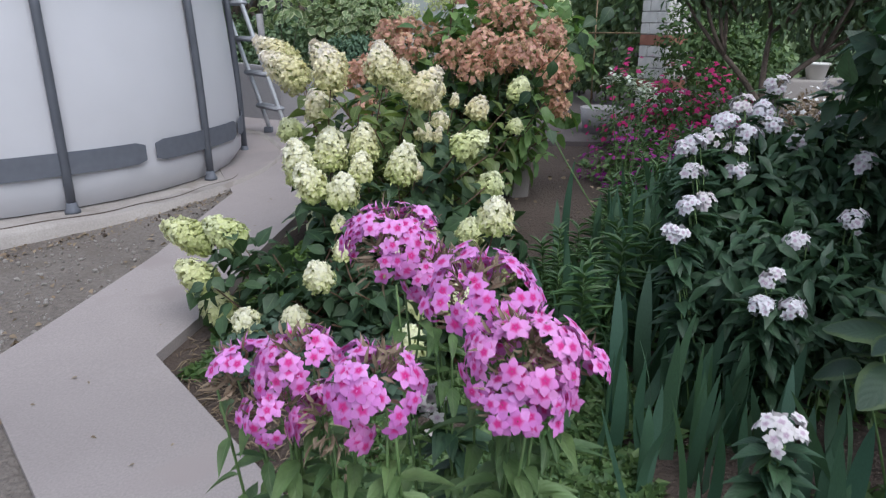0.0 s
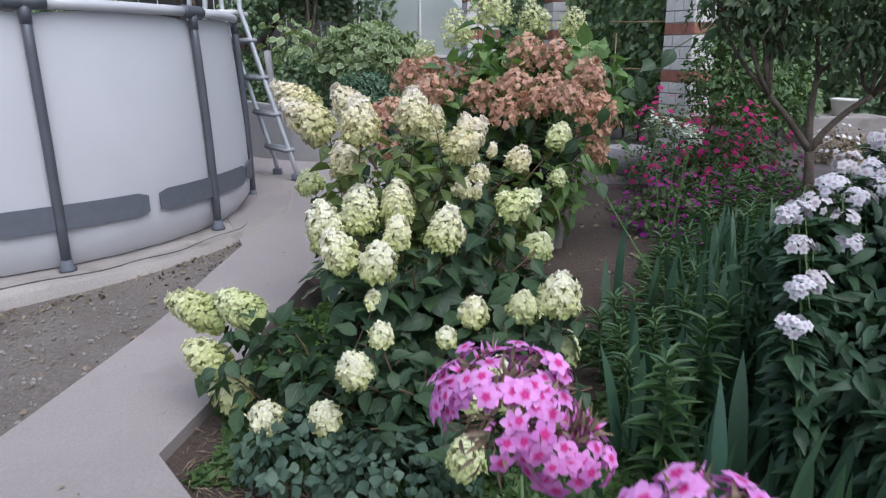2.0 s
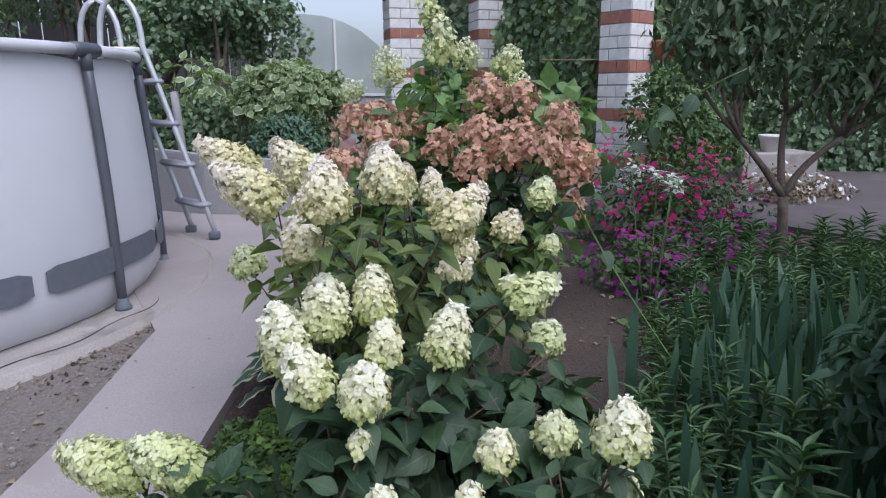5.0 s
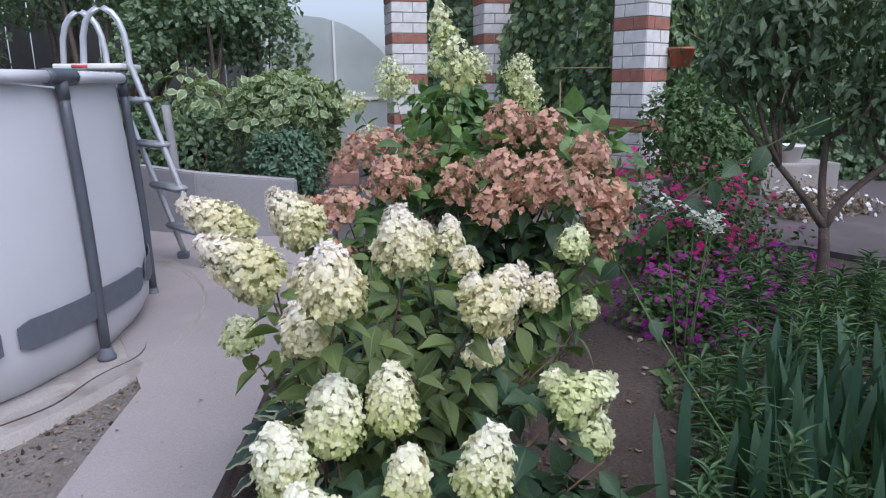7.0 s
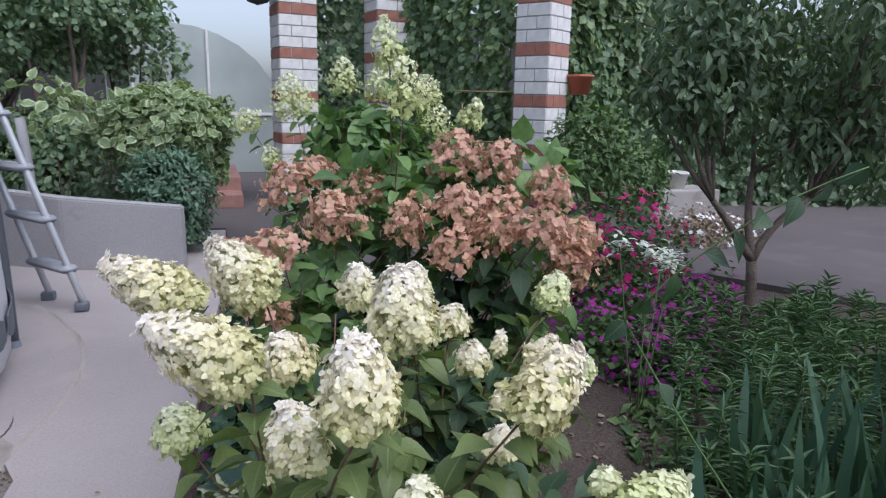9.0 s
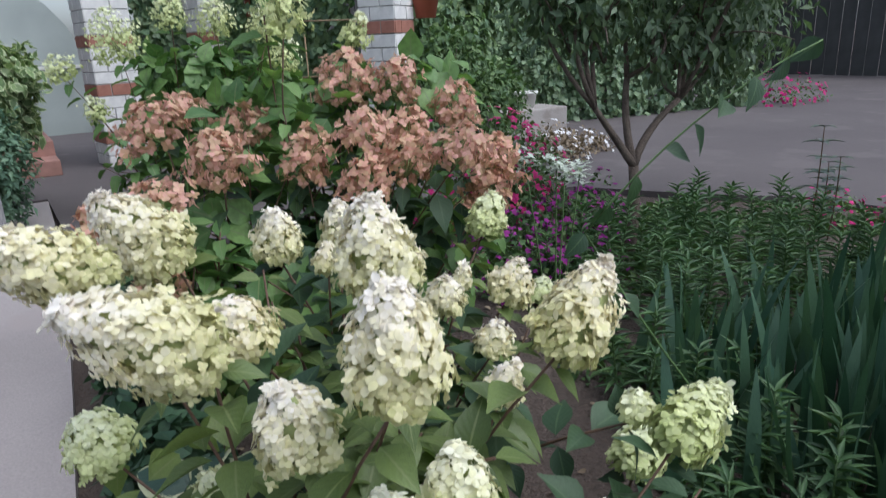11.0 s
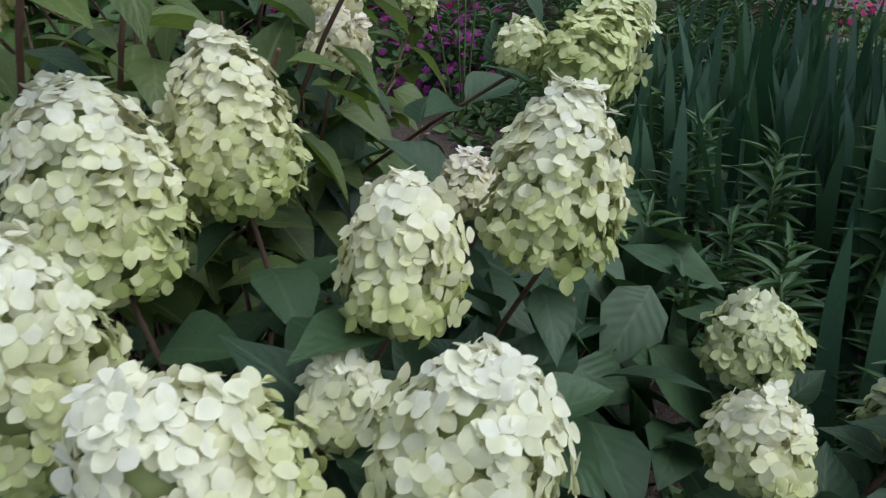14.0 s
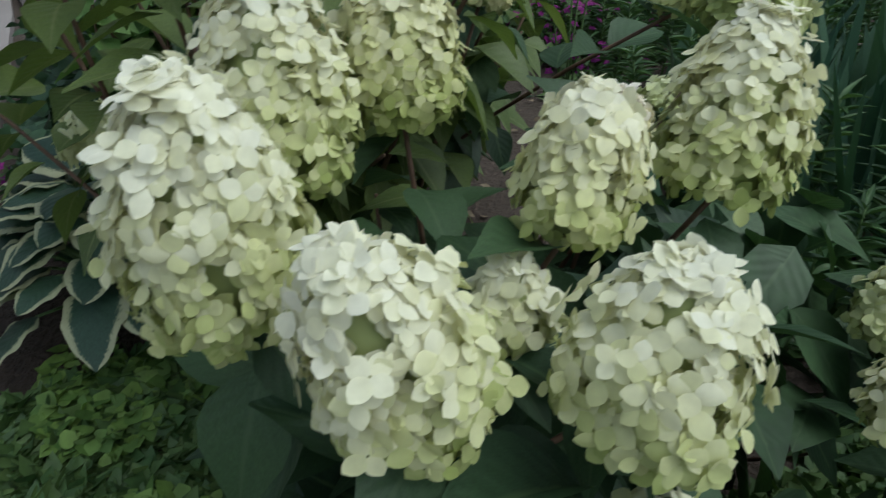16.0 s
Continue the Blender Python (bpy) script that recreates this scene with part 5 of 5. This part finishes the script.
def small_tree(label, x, y, trunk_top, crowns, n):
    ob = thing("fruit_tree", label, "tree", (x, y, gz(y) - 0.05))
    g = Geo()
    tube(g, curve((0, 0, -0.02), trunk_top, (0.03, 0, 0), 7), 0.040, 0.030, 9)
    part("trunk", g, M_BARK, ob)
    lv = Geo()
    forks = []
    for fx, fy, fz in ((-0.30, 0.03, 0.36), (0.05, 0.12, 0.50), (0.34, -0.03, 0.36)):
        end = np.array(trunk_top) + np.array([fx, fy, fz])
        q = Geo()
        tube(q, curve(trunk_top, end, (-fx * 0.06, 0.03, 0.01), 7), 0.026, 0.017, 8)
        part("limb", q, M_BARK, ob)
        forks.append(end)
    for dx, dy, z, rx, ry, rz in crowns:
        near = min(forks, key=lambda e: abs(e[0] - dx) + 0.2 * abs(e[1] - dy))
        q = Geo()
        tube(q, curve(near, (dx, dy, z), (rng.normal(0, 0.07), rng.normal(0, 0.07), rng.normal(0.02, 0.05)), 8), 0.015, 0.006, 7)
        part("limb", q, M_BARK, ob)
        k = int(n * rx * rz)
        crown(lv, (dx, dy, z), (rx, ry, rz), k, 0.075, FINE_LEAF, 0.24, 0.7, 0.1, -1)
        for s in range(4):
            q = Geo()
            e = np.array((dx, dy, z)) + rng.normal(0, 0.6, 3) * np.array([rx, ry, rz])
            tube(q, curve((dx * 0.7, dy * 0.7, trunk_top[2] + (z - trunk_top[2]) * 0.7), e, (0, 0, 0.06), 6), 0.008, 0.003, 5)
            part("twig", q, M_BARK, ob)
    part("crown", lv, M_FRUIT, ob, kind="stuff")


small_tree("young fruit tree with drooping narrow leaves and a forked trunk", 2.25, 4.95, (0.02, 0.0, 0.55), [
    (-0.40, 0.0, 1.62, 0.36, 0.35, 0.42), (0.0, 0.2, 1.7, 0.6, 0.5, 0.6), (0.75, 0.0, 1.5, 0.6, 0.5, 0.6), (0.4, -0.4, 1.95, 0.6, 0.5, 0.5), (-0.3, 0.1, 2.0, 0.5, 0.5, 0.5), (1.3, 0.3, 2.0, 0.6, 0.5, 0.6), (0.62, 0.1, 1.3, 0.36, 0.35, 0.34), (-0.62, 0.1, 1.5, 0.22, 0.25, 0.25), (0.2, 0.0, 1.3, 0.3, 0.25, 0.26), (-0.25, 0.1, 1.4, 0.28, 0.25, 0.26), (0.95, 0.1, 1.35, 0.4, 0.35, 0.4)], 4200)
small_tree("slim fruit tree with overhanging dark leaves", 2.4, 2.6, (0.05, 0.0, 0.7), [
    (-0.5, -0.3, 1.45, 0.35, 0.4, 0.35), (0.0, 0.0, 1.7, 0.5, 0.5, 0.5), (0.5, 0.4, 1.5, 0.5, 0.5, 0.5), (-0.1, -0.7, 1.2, 0.35, 0.4, 0.4)], 4000)
shrub("shrub", "dark broad-leaved shrub behind the white phlox", "shrub", (2.0, 2.2), [(0, 0, 0.7, 0.5, 0.6, 0.6), (0.2, -0.6, 0.6, 0.45, 0.5, 0.55), (-0.42, -0.1, 1.15, 0.3, 0.4, 0.35), (-0.35, -0.5, 1.0, 0.3, 0.3, 0.35)], 4200, 0.095, M_PHDARK, MID_LEAF, 0.02, wide=0.36)


# ---- flower beds ----
def mat_of_flowers(label, name, category, spots, n_leaf, n_flower, petals, size=0.022, leaf_mat=None, leaf=0.045):
    """Mound of small leaves sprinkled with open flowers. spots: (x, y, height, radius)."""
    ob = thing(name, label, category, (spots[0][0], spots[0][1], gz(spots[0][1]) - 0.05))
    off = np.array(ob.location)
    lv, fl = Geo(), Geo()
    for x, y, h, r in spots:
        c = np.array((x, y, gz(y) - 0.05)) - off
        crown(lv, c, (r, r, h), n_leaf, leaf, FINE_LEAF, 0.4, 0.0, 0.4, -0.05)
        p, d = shell(c, (r * 1.04, r * 1.04, h * 1.08), n_flower * 2, 0.85, 0.0)
        p, d = p[:n_flower], d[:n_flower]
        nrm = unit(d + np.array([0, -0.3, 0.4]) + rng.normal(0, 0.3, d.shape))
        stamp(fl, FLORET5S, p, unit(np.cross(nrm, rng.normal(0, 1, d.shape))), nrm, size * rng.uniform(0.7, 1.2, len(p)))
    part("foliage", lv, leaf_mat or M_COVER, ob, kind="stuff")
    part("blossom", fl, petals, ob, kind="stuff")


mat_of_flowers("low purple flower mound at the edge of the bed", "purple_flowers", "flowers", [(1.35, 5.0, 0.30, 0.30), (1.7, 5.25, 0.33, 0.35), (2.05, 5.2, 0.35, 0.3), (1.5, 4.7, 0.24, 0.26), (2.35, 5.35, 0.36, 0.3), (1.85, 4.95, 0.28, 0.26)], 1100, 150, M_PUR)
mat_of_flowers("bright magenta petunias in a loose mound", "petunias", "flowers", [(1.75, 6.2, 0.72, 0.42), (2.15, 6.1, 0.75, 0.42), (1.95, 5.8, 0.55, 0.38), (2.5, 6.3, 0.66, 0.4)], 2000, 110, M_MAG, 0.028)
mat_of_flowers("white petunias spilling over the yard edge", "white_petunias", "flowers", [(4.05, 7.55, 0.36, 0.36), (3.85, 7.3, 0.3, 0.3), (4.45, 7.5, 0.25, 0.3)], 1100, 50, M_WPET, 0.03, M_DRY)
mat_of_flowers("pink begonias along the bed edge", "begonias", "flowers", [(3.9, 4.6, 0.22, 0.25), (4.2, 4.2, 0.22, 0.25)], 300, 60, M_MAG, 0.022)
mat_of_flowers("magenta flowers before the far hedge", "petunias", "flowers", [(9.3, 8.4, 0.5, 0.4), (9.9, 8.3, 0.45, 0.4)], 500, 60, M_MAG, 0.035)
mat_of_flowers("single purple flowers beside the path", "purple_flowers", "flowers", [(-0.72, 4.55, 0.17, 0.09)], 90, 18, M_PUR, 0.018)

sv = thing("silver_spurge", "upright plant with silver-white edged top leaves", "plant", (1.2, 4.45, gz(4.45) - 0.05))
for dx, dy in ((0, 0), (0.08, 0.05), (-0.07, 0.05), (0.03, -0.06)):
    g = Geo()
    tip = np.array([dx * 1.6, dy * 1.6, 0.72 + rng.normal(0, 0.04)])
    tube(g, curve((dx * 0.3, dy * 0.3, 0), tip, (0, 0, 0), 5), 0.004, 0.003, 5)
    part("stem", g, M_GSTEM, sv)
    g = Geo()
    k = 40
    ph = np.arange(k) * 2.4
    ax = np.stack([np.cos(ph), np.sin(ph), rng.normal(0.5, 0.3, k)], -1)
    stamp(g, THIN_LEAF, tip + rng.normal(0, 0.025, (k, 3)), ax, np.tile([0.01, 0, 1.0], (k, 1)), 0.045, 0.011)
    part("tuft", g, M_SILVER, sv, "silver-white leaves", kind="stuff")


# ---- pots and small things ----
def pot(name, label, at, r, h, mat):
    ob = thing(name, label, "flower pot", at)
    g = Geo()
    lathe(g, [(0.0, 0.0), (r * 0.72, 0.0), (r * 0.98, h * 0.86), (r * 1.06, h * 0.86), (r * 1.08, h), (r * 0.98, h), (r * 0.93, h * 0.85), (0.0, h * 0.85)], 28)
    body = part("body", g, mat, ob)
    g = Geo()
    lathe(g, [(0.0, h * 0.87), (r * 0.93, h * 0.87)], 20)
    part("soil", g, M_SOIL, body)
    return ob


pot("flower_pot", "terracotta-coloured plastic pot hanging on the pillar", (3.02, 8.35, 1.62), 0.135, 0.20, M_TERRA)
pot("flower_pot", "terracotta-coloured pot hanging by the far pillar", (2.0, 10.45, 1.75), 0.15, 0.22, M_TERRA)
pot("white_pot", "white plastic pot on the ledge", (4.62, 8.72, 0.56), 0.14, 0.20, M_WHITE)
g = Geo()
box(g, (4.15, 8.5, 0.20), (5.1, 9.0, 0.56), 0, 0.02)
tagged(part("ledge", g, M_PAD, None, "low pale concrete ledge", smooth=False), category="ledge")
g = Geo()
lathe(g, [(0.0, 0.0), (0.17, 0.0), (0.21, 0.24), (0.19, 0.24), (0.16, 0.03), (0.0, 0.03)], 28, (1.55, 6.75, 0.21))
tagged(part("grey_tub", g, M_WALL, None, "round grey tub by the path"), category="tub")
g = Geo()
bm = bmesh.new()
bmesh.ops.create_cube(bm, size=1)
bmesh.ops.scale(bm, verts=bm.verts, vec=(0.13, 0.05, 0.30))
bmesh.ops.bevel(bm, geom=bm.edges, offset=0.012, segments=2, affect="EDGES")
bmesh.ops.transform(bm, verts=bm.verts, matrix=Matrix.Translation((0.52, 4.55, 0.22)) @ Matrix.Rotation(0.25, 4, "X") @ Matrix.Rotation(0.2, 4, "Z"))
from_bm(g, bm)
tagged(part("stone_slab", g, M_PAD, None, "pale stone slab standing in the soil", smooth=False), category="stone")

def rubble(label, x, y, size, turn):
    """A broken pale lump lying on the ground."""
    g = Geo()
    bm = bmesh.new()
    bmesh.ops.create_icosphere(bm, subdivisions=2, radius=1)
    for v in bm.verts:
        v.co *= 1 + 0.25 * noise.noise(v.co * 1.7 + Vector((x * 5, y * 5, 0)))
        v.co = Vector((v.co.x * size, v.co.y * size * 0.6, v.co.z * size * 0.45))
    bmesh.ops.rotate(bm, verts=bm.verts, matrix=Matrix.Rotation(turn, 3, "Z"))
    bmesh.ops.translate(bm, verts=bm.verts, vec=(x, y, gz(y) - 0.05 + size * 0.3))
    from_bm(g, bm)
    tagged(part("stone", g, M_PAD, None, label, smooth=False), category="stone")


rubble("pale broken stone among the phlox stems", -0.06, 1.9, 0.07, 0.4)
rubble("pale stone at the bed edge", -0.2, 1.55, 0.06, 1.2)
rubble("small pale stone by the wall foot", -1.55, 7.0, 0.05, 0.2)

lamp = thing("garden_lamp", "white globe garden lamp on a thin post", "lamp", (-4.54, 9.0, gz(9.0)))
g = Geo()
lathe(g, [(0.0, 0.0), (0.06, 0.0), (0.06, 0.02), (0.02, 0.05), (0.018, 1.72), (0.05, 1.74), (0.0, 1.75)], 14)
part("post", g, M_STEEL, lamp)
g = Geo()
lathe(g, [(0.10 * math.sin(a) + 0.0005, 1.84 - 0.10 * math.cos(a)) for a in np.linspace(0, math.pi, 13)], 20)
part("globe", g, M_WHITE, lamp, "white globe")
basket = thing("hanging_basket", "dark round hanging basket with sparse leaves", "basket", (-0.04, 10.6, 2.74))
g = Geo()
lathe(g, [(0.0, -0.16), (0.12, -0.12), (0.2, 0.0), (0.21, 0.02), (0.0, 0.02)], 20)
part("bowl", g, M_DARK, basket)
g = Geo()
crown(g, (0, 0, 0.02), (0.22, 0.22, 0.12), 260, 0.06, FINE_LEAF)
part("foliage", g, M_PHDARK, basket, kind="stuff")
for a in range(3):
    g = Geo()
    tube(g, [(0.2 * math.cos(a * 2.1), 0.2 * math.sin(a * 2.1), 0.02), (0, 0, 0.7)], 0.004, 0.004, 5)
    part("wire", g, M_STEEL, basket)

g = Geo()
tube(g, [(-2.04, 8.2, gz(8.2) - 0.05), (-2.06, 8.2, 0.75), (-2.08, 8.22, 1.1), (-2.10, 8.25, 1.32)], 0.04, 0.04, 12)
tagged(part("drain_pipe", g, M_WALL, None, "grey upright plastic pipe behind the ladder"), category="pipe")

# rods of the trellis
tr = thing("trellis", "rusty rod trellis between the pillars", "trellis", (2.2, 8.6, gz(8.6)))
for k, (a, b) in enumerate((((-0.45, 0.1, 1.42), (1.0, -0.1, 1.42)), ((-0.35, 0.1, 0.0), (-0.35, 0.1, 1.3)), ((0.72, -0.1, 0.0), (0.72, -0.1, 1.5)), ((-0.45, 0.1, 0.9), (1.0, -0.1, 0.9)))):
    g = Geo()
    tube(g, curve(a, b, (0, 0, 0), 3), 0.008, 0.008, 7)
    part("rod", g, M_RUST, tr)

# arching vine shoot in front of the tree
sh = thing("climbing_shoot", "long arching green shoot with round leaves", "vine", (1.0, 3.2, gz(3.2) - 0.05))
g = Geo()
pts = np.concatenate([curve((0, 0, 0), (-0.56, 0.31, 0.90), (-0.03, 0, 0), 6), curve((-0.56, 0.31, 0.90), (-0.12, -0.04, 1.38), (-0.02, 0, 0.05), 9)[1:]])
tube(g, pts, 0.004, 0.002, 6)
part("stem", g, M_GSTEM, sh)
for k in range(10):
    p = pts[4 + k]
    ax = unit([rng.normal(0, 0.6), rng.normal(-0.2, 0.5), -0.6])
    part("leaf", HYD_MESH[k % 4], None, sh, at=turned(p, ax, [0.2, -0.8, 0.6], (0.082, 0.030, 0.082)))

# dark upright stems at the bed edge
dk = thing("dark_stems", "dark reddish stems with whorls of small leaves", "plant", (3.33, 4.44, gz(4.44) - 0.05))
lv = Geo()
for dx, dy, h in ((0, 0, 0.72), (0.14, -0.05, 0.52), (0.3, 0.1, 0.45)):
    g = Geo()
    pts = curve((dx, dy, -0.01), (dx + 0.04, dy, h), (0.02, 0, 0), 7)
    tube(g, pts, 0.006, 0.003, 6)
    part("stem", g, M_STEM, dk)
    k = 22
    tt = 0.35 + 0.65 * (np.arange(k) // 4) / 5
    p = np.stack([np.interp(tt, np.linspace(0, 1, 7), pts[:, c]) for c in range(3)], -1)
    ph = np.arange(k) * 1.57 + np.arange(k) // 4 * 0.6
    stamp(lv, THIN_LEAF, p, np.stack([np.cos(ph), np.sin(ph), np.full(k, 0.35)], -1), np.tile([0.01, 0, 1.0], (k, 1)), 0.115 * rng.uniform(0.7, 1.1, k), 0.021)
part("foliage", lv, M_BIG, dk, kind="stuff")

# hose on the steps
g = Geo()
tube(g, [(-1.25 + 0.75 * t, 10.25 - 0.25 * math.sin(t * 5), 0.40 - 0.16 * smooth(0.3, 0.9, t)) for t in np.linspace(0, 1, 24)], 0.016, 0.016, 8)
tagged(part("hose", g, M_BAND, None, "dark garden hose lying over the step"), category="hose")


# ---- ground litter ----
def scatter(name, label, mat, shape, region, n, size, wide, lift=0.0, flat=0.25, upward=0.0):
    """Small things on the ground inside a region: (x0, x1, y0, y1, test)."""
    x0, x1, y0, y1, ok = region
    x, y = rng.uniform(x0, x1, n), rng.uniform(y0, y1, n)
    keep = np.array([ok(a, b) for a, b in zip(x, y)])
    x, y = x[keep], y[keep]
    k = len(x)
    pos = np.stack([x, y, np.array([gz(b) for b in y]) + lift], -1)
    a = rng.uniform(0, TAU, k)
    ax = np.stack([np.cos(a), np.sin(a), rng.normal(upward, flat, k)], -1)
    g = Geo()
    L = size * rng.uniform(0.5, 1.3, k)
    stamp(g, shape, pos, ax, np.array([0, 0, 1]) + rng.normal(0, flat, (k, 3)), L, L * wide)
    ob = part(name, g, mat, None, label)
    return tagged(ob, category=name.replace("_", " "), kind="stuff")


def in_bed(x, y):
    edge = np.interp(y, [0.3, 1.52, 2.4, 2.75, 3.4, 4.1, 4.9, 5.8, 7.0], [0.65, -0.36, -1.09, -1.02, -0.96, -0.85, -0.77, -0.7, -0.6])
    far = np.interp(x, [-0.6, 0.1, 0.75, 1.5, 2.3, 3.1, 3.6, 4.2, 4.6, 5.0], [7.0, 6.8, 6.25, 6.2, 6.4, 6.2, 5.5, 4.8, 3.7, 2.0])
    return x > edge + 0.02 and y < far


scatter("ground_cover", "low green weeds covering the soil", M_COVER, FINE_LEAF, (-1.1, 0.7, 1.4, 3.6, lambda x, y: in_bed(x, y) and (y < 3.3 or x < 0.2) and (x > -0.4 or y > 2.3) and (noise.noise((x * 2.2, y * 2.2, 0)) > -0.3 or (x < -0.4 and y > 2.9))), 55000, 0.042, 0.35, -0.045, 0.5, 0.8)
scatter("ground_cover", "low green weeds among the iris leaves", M_COVER, FINE_LEAF, (0.5, 4.6, 0.4, 5.6, lambda x, y: in_bed(x, y) and x > np.interp(y, [2.4, 3.0, 4.5], [0.35, 0.5, 1.1]) and noise.noise((x * 2, y * 2, 4)) > -0.1), 30000, 0.06, 0.3, -0.045, 0.5, 0.8)
scatter("ground_cover", "pale green clover between the hosta and the hydrangea", M_LIMEW, MID_LEAF, (-0.95, -0.1, 2.9, 3.7, lambda x, y: in_bed(x, y) and noise.noise((x * 5, y * 5, 11)) > 0.05), 2600, 0.03, 0.55, -0.02, 0.35, 0.3)
scatter("dry_grass", "dry cut grass and stalks along the path edge", M_DRY, FINE_LEAF, (-1.1, 0.4, 1.1, 2.6, lambda x, y: in_bed(x, y) and x < np.interp(y, [1.1, 2.6], [0.35, -0.75])), 3500, 0.07, 0.05, -0.04, 0.3, 0.2)
scatter("leaf_litter", "dry leaves on the bare soil", M_DRY, MID_LEAF, (-0.6, 1.5, 3.2, 6.0, in_bed), 150, 0.036, 0.4, -0.04, 0.2)
scatter("leaf_litter", "dry leaf bits on the gravel and path edge", M_DRY, MID_LEAF, (-2.5, -1.35, 1.6, 4.6, lambda x, y: x < np.interp(y, [1.6, 2.3, 3.46, 4.6], [-1.15, -1.72, -1.46, -1.3]) and noise.noise((x * 3, y * 3, 1)) > 0.0), 420, 0.03, 0.35, -0.012, 0.3)

scatter("leaf_litter", "dry bits swept along the pad edge", M_DRY, FINE_LEAF, (-2.6, -1.35, 3.3, 4.75, lambda x, y: 2.08 < math.hypot(x - PX, y - PY) < 2.24 + 0.1 * noise.noise((x * 4, y * 4, 0))), 1500, 0.026, 0.3, -0.012, 0.4)
scatter("leaf_litter", "a few dry bits lying on the path", M_DRY, MID_LEAF, (-1.6, 0.2, 0.6, 6.5, lambda x, y: not in_bed(x, y) and x > np.interp(y, [0.6, 1.45, 2.3, 3.46, 4.5, 6.5], [-0.4, -1.0, -1.7, -1.5, -1.4, -1.6])), 60, 0.018, 0.35, 0.008, 0.1)

peb = Geo()
bm = bmesh.new()
bmesh.ops.create_icosphere(bm, subdivisions=1, radius=1)
bm.verts.ensure_lookup_table()
ico = np.array([v.co[:] for v in bm.verts]), np.array([[v.index for v in f.verts] for f in bm.faces])
bm.free()
n = 5200
x, y = rng.uniform(-2.9, -0.4, n), rng.uniform(0.2, 4.7, n)
keep = np.array([a < np.interp(b, [0.2, 1.45, 2.3, 3.46, 4.6], [-0.22, -1.04, -1.77, -1.54, -1.42]) and math.hypot(a - PX, b - PY) > 2.1 and noise.noise((a * 2, b * 2, 8)) > -0.25 for a, b in zip(x, y)])
x, y = x[keep], y[keep]
s = 0.004 + 0.011 * rng.random(len(x)) ** 4
V = (np.stack([x, y, np.array([gz(b) for b in y]) - 0.02 + s * 0.2], -1)[:, None] + ico[0][None] * s[:, None, None] * rng.uniform(0.5, 1.2, (len(x), 1, 3))).reshape(-1, 3)
peb.add(V, (ico[1][None] + (np.arange(len(x)) * len(ico[0]))[:, None, None]).reshape(-1, 3))
tagged(part("pebbles", peb, M_STONE, None, "small pale stones on the gravel", smooth=False), category="pebbles", kind="stuff")

clods = Geo()
n = 1300
x, y = rng.uniform(-2.9, -1.2, n), rng.uniform(1.6, 4.75, n)
rim = np.hypot(x - PX, y - PY)
keep = (rim > 2.12) & (rim < 2.36) & (x < np.interp(y, [1.6, 2.3, 3.46, 4.6], [-1.2, -1.75, -1.48, -1.34])) & (rng.random(n) < np.clip(1.3 - (rim - 2.12) * 3, 0.1, 1))
x, y = x[keep], y[keep]
s = 0.003 + 0.012 * rng.random(len(x)) ** 3
V = (np.stack([x, y, np.array([gz(b) for b in y]) - 0.018 + s * 0.25], -1)[:, None] + ico[0][None] * s[:, None, None] * rng.uniform(0.35, 1.3, (len(x), 1, 3))).reshape(-1, 3)
clods.add(V, (ico[1][None] + (np.arange(len(x)) * len(ico[0]))[:, None, None]).reshape(-1, 3))
tagged(part("clods", clods, M_SOIL, None, "dark crumbs of earth along the pad", smooth=False), category="clods", kind="stuff")
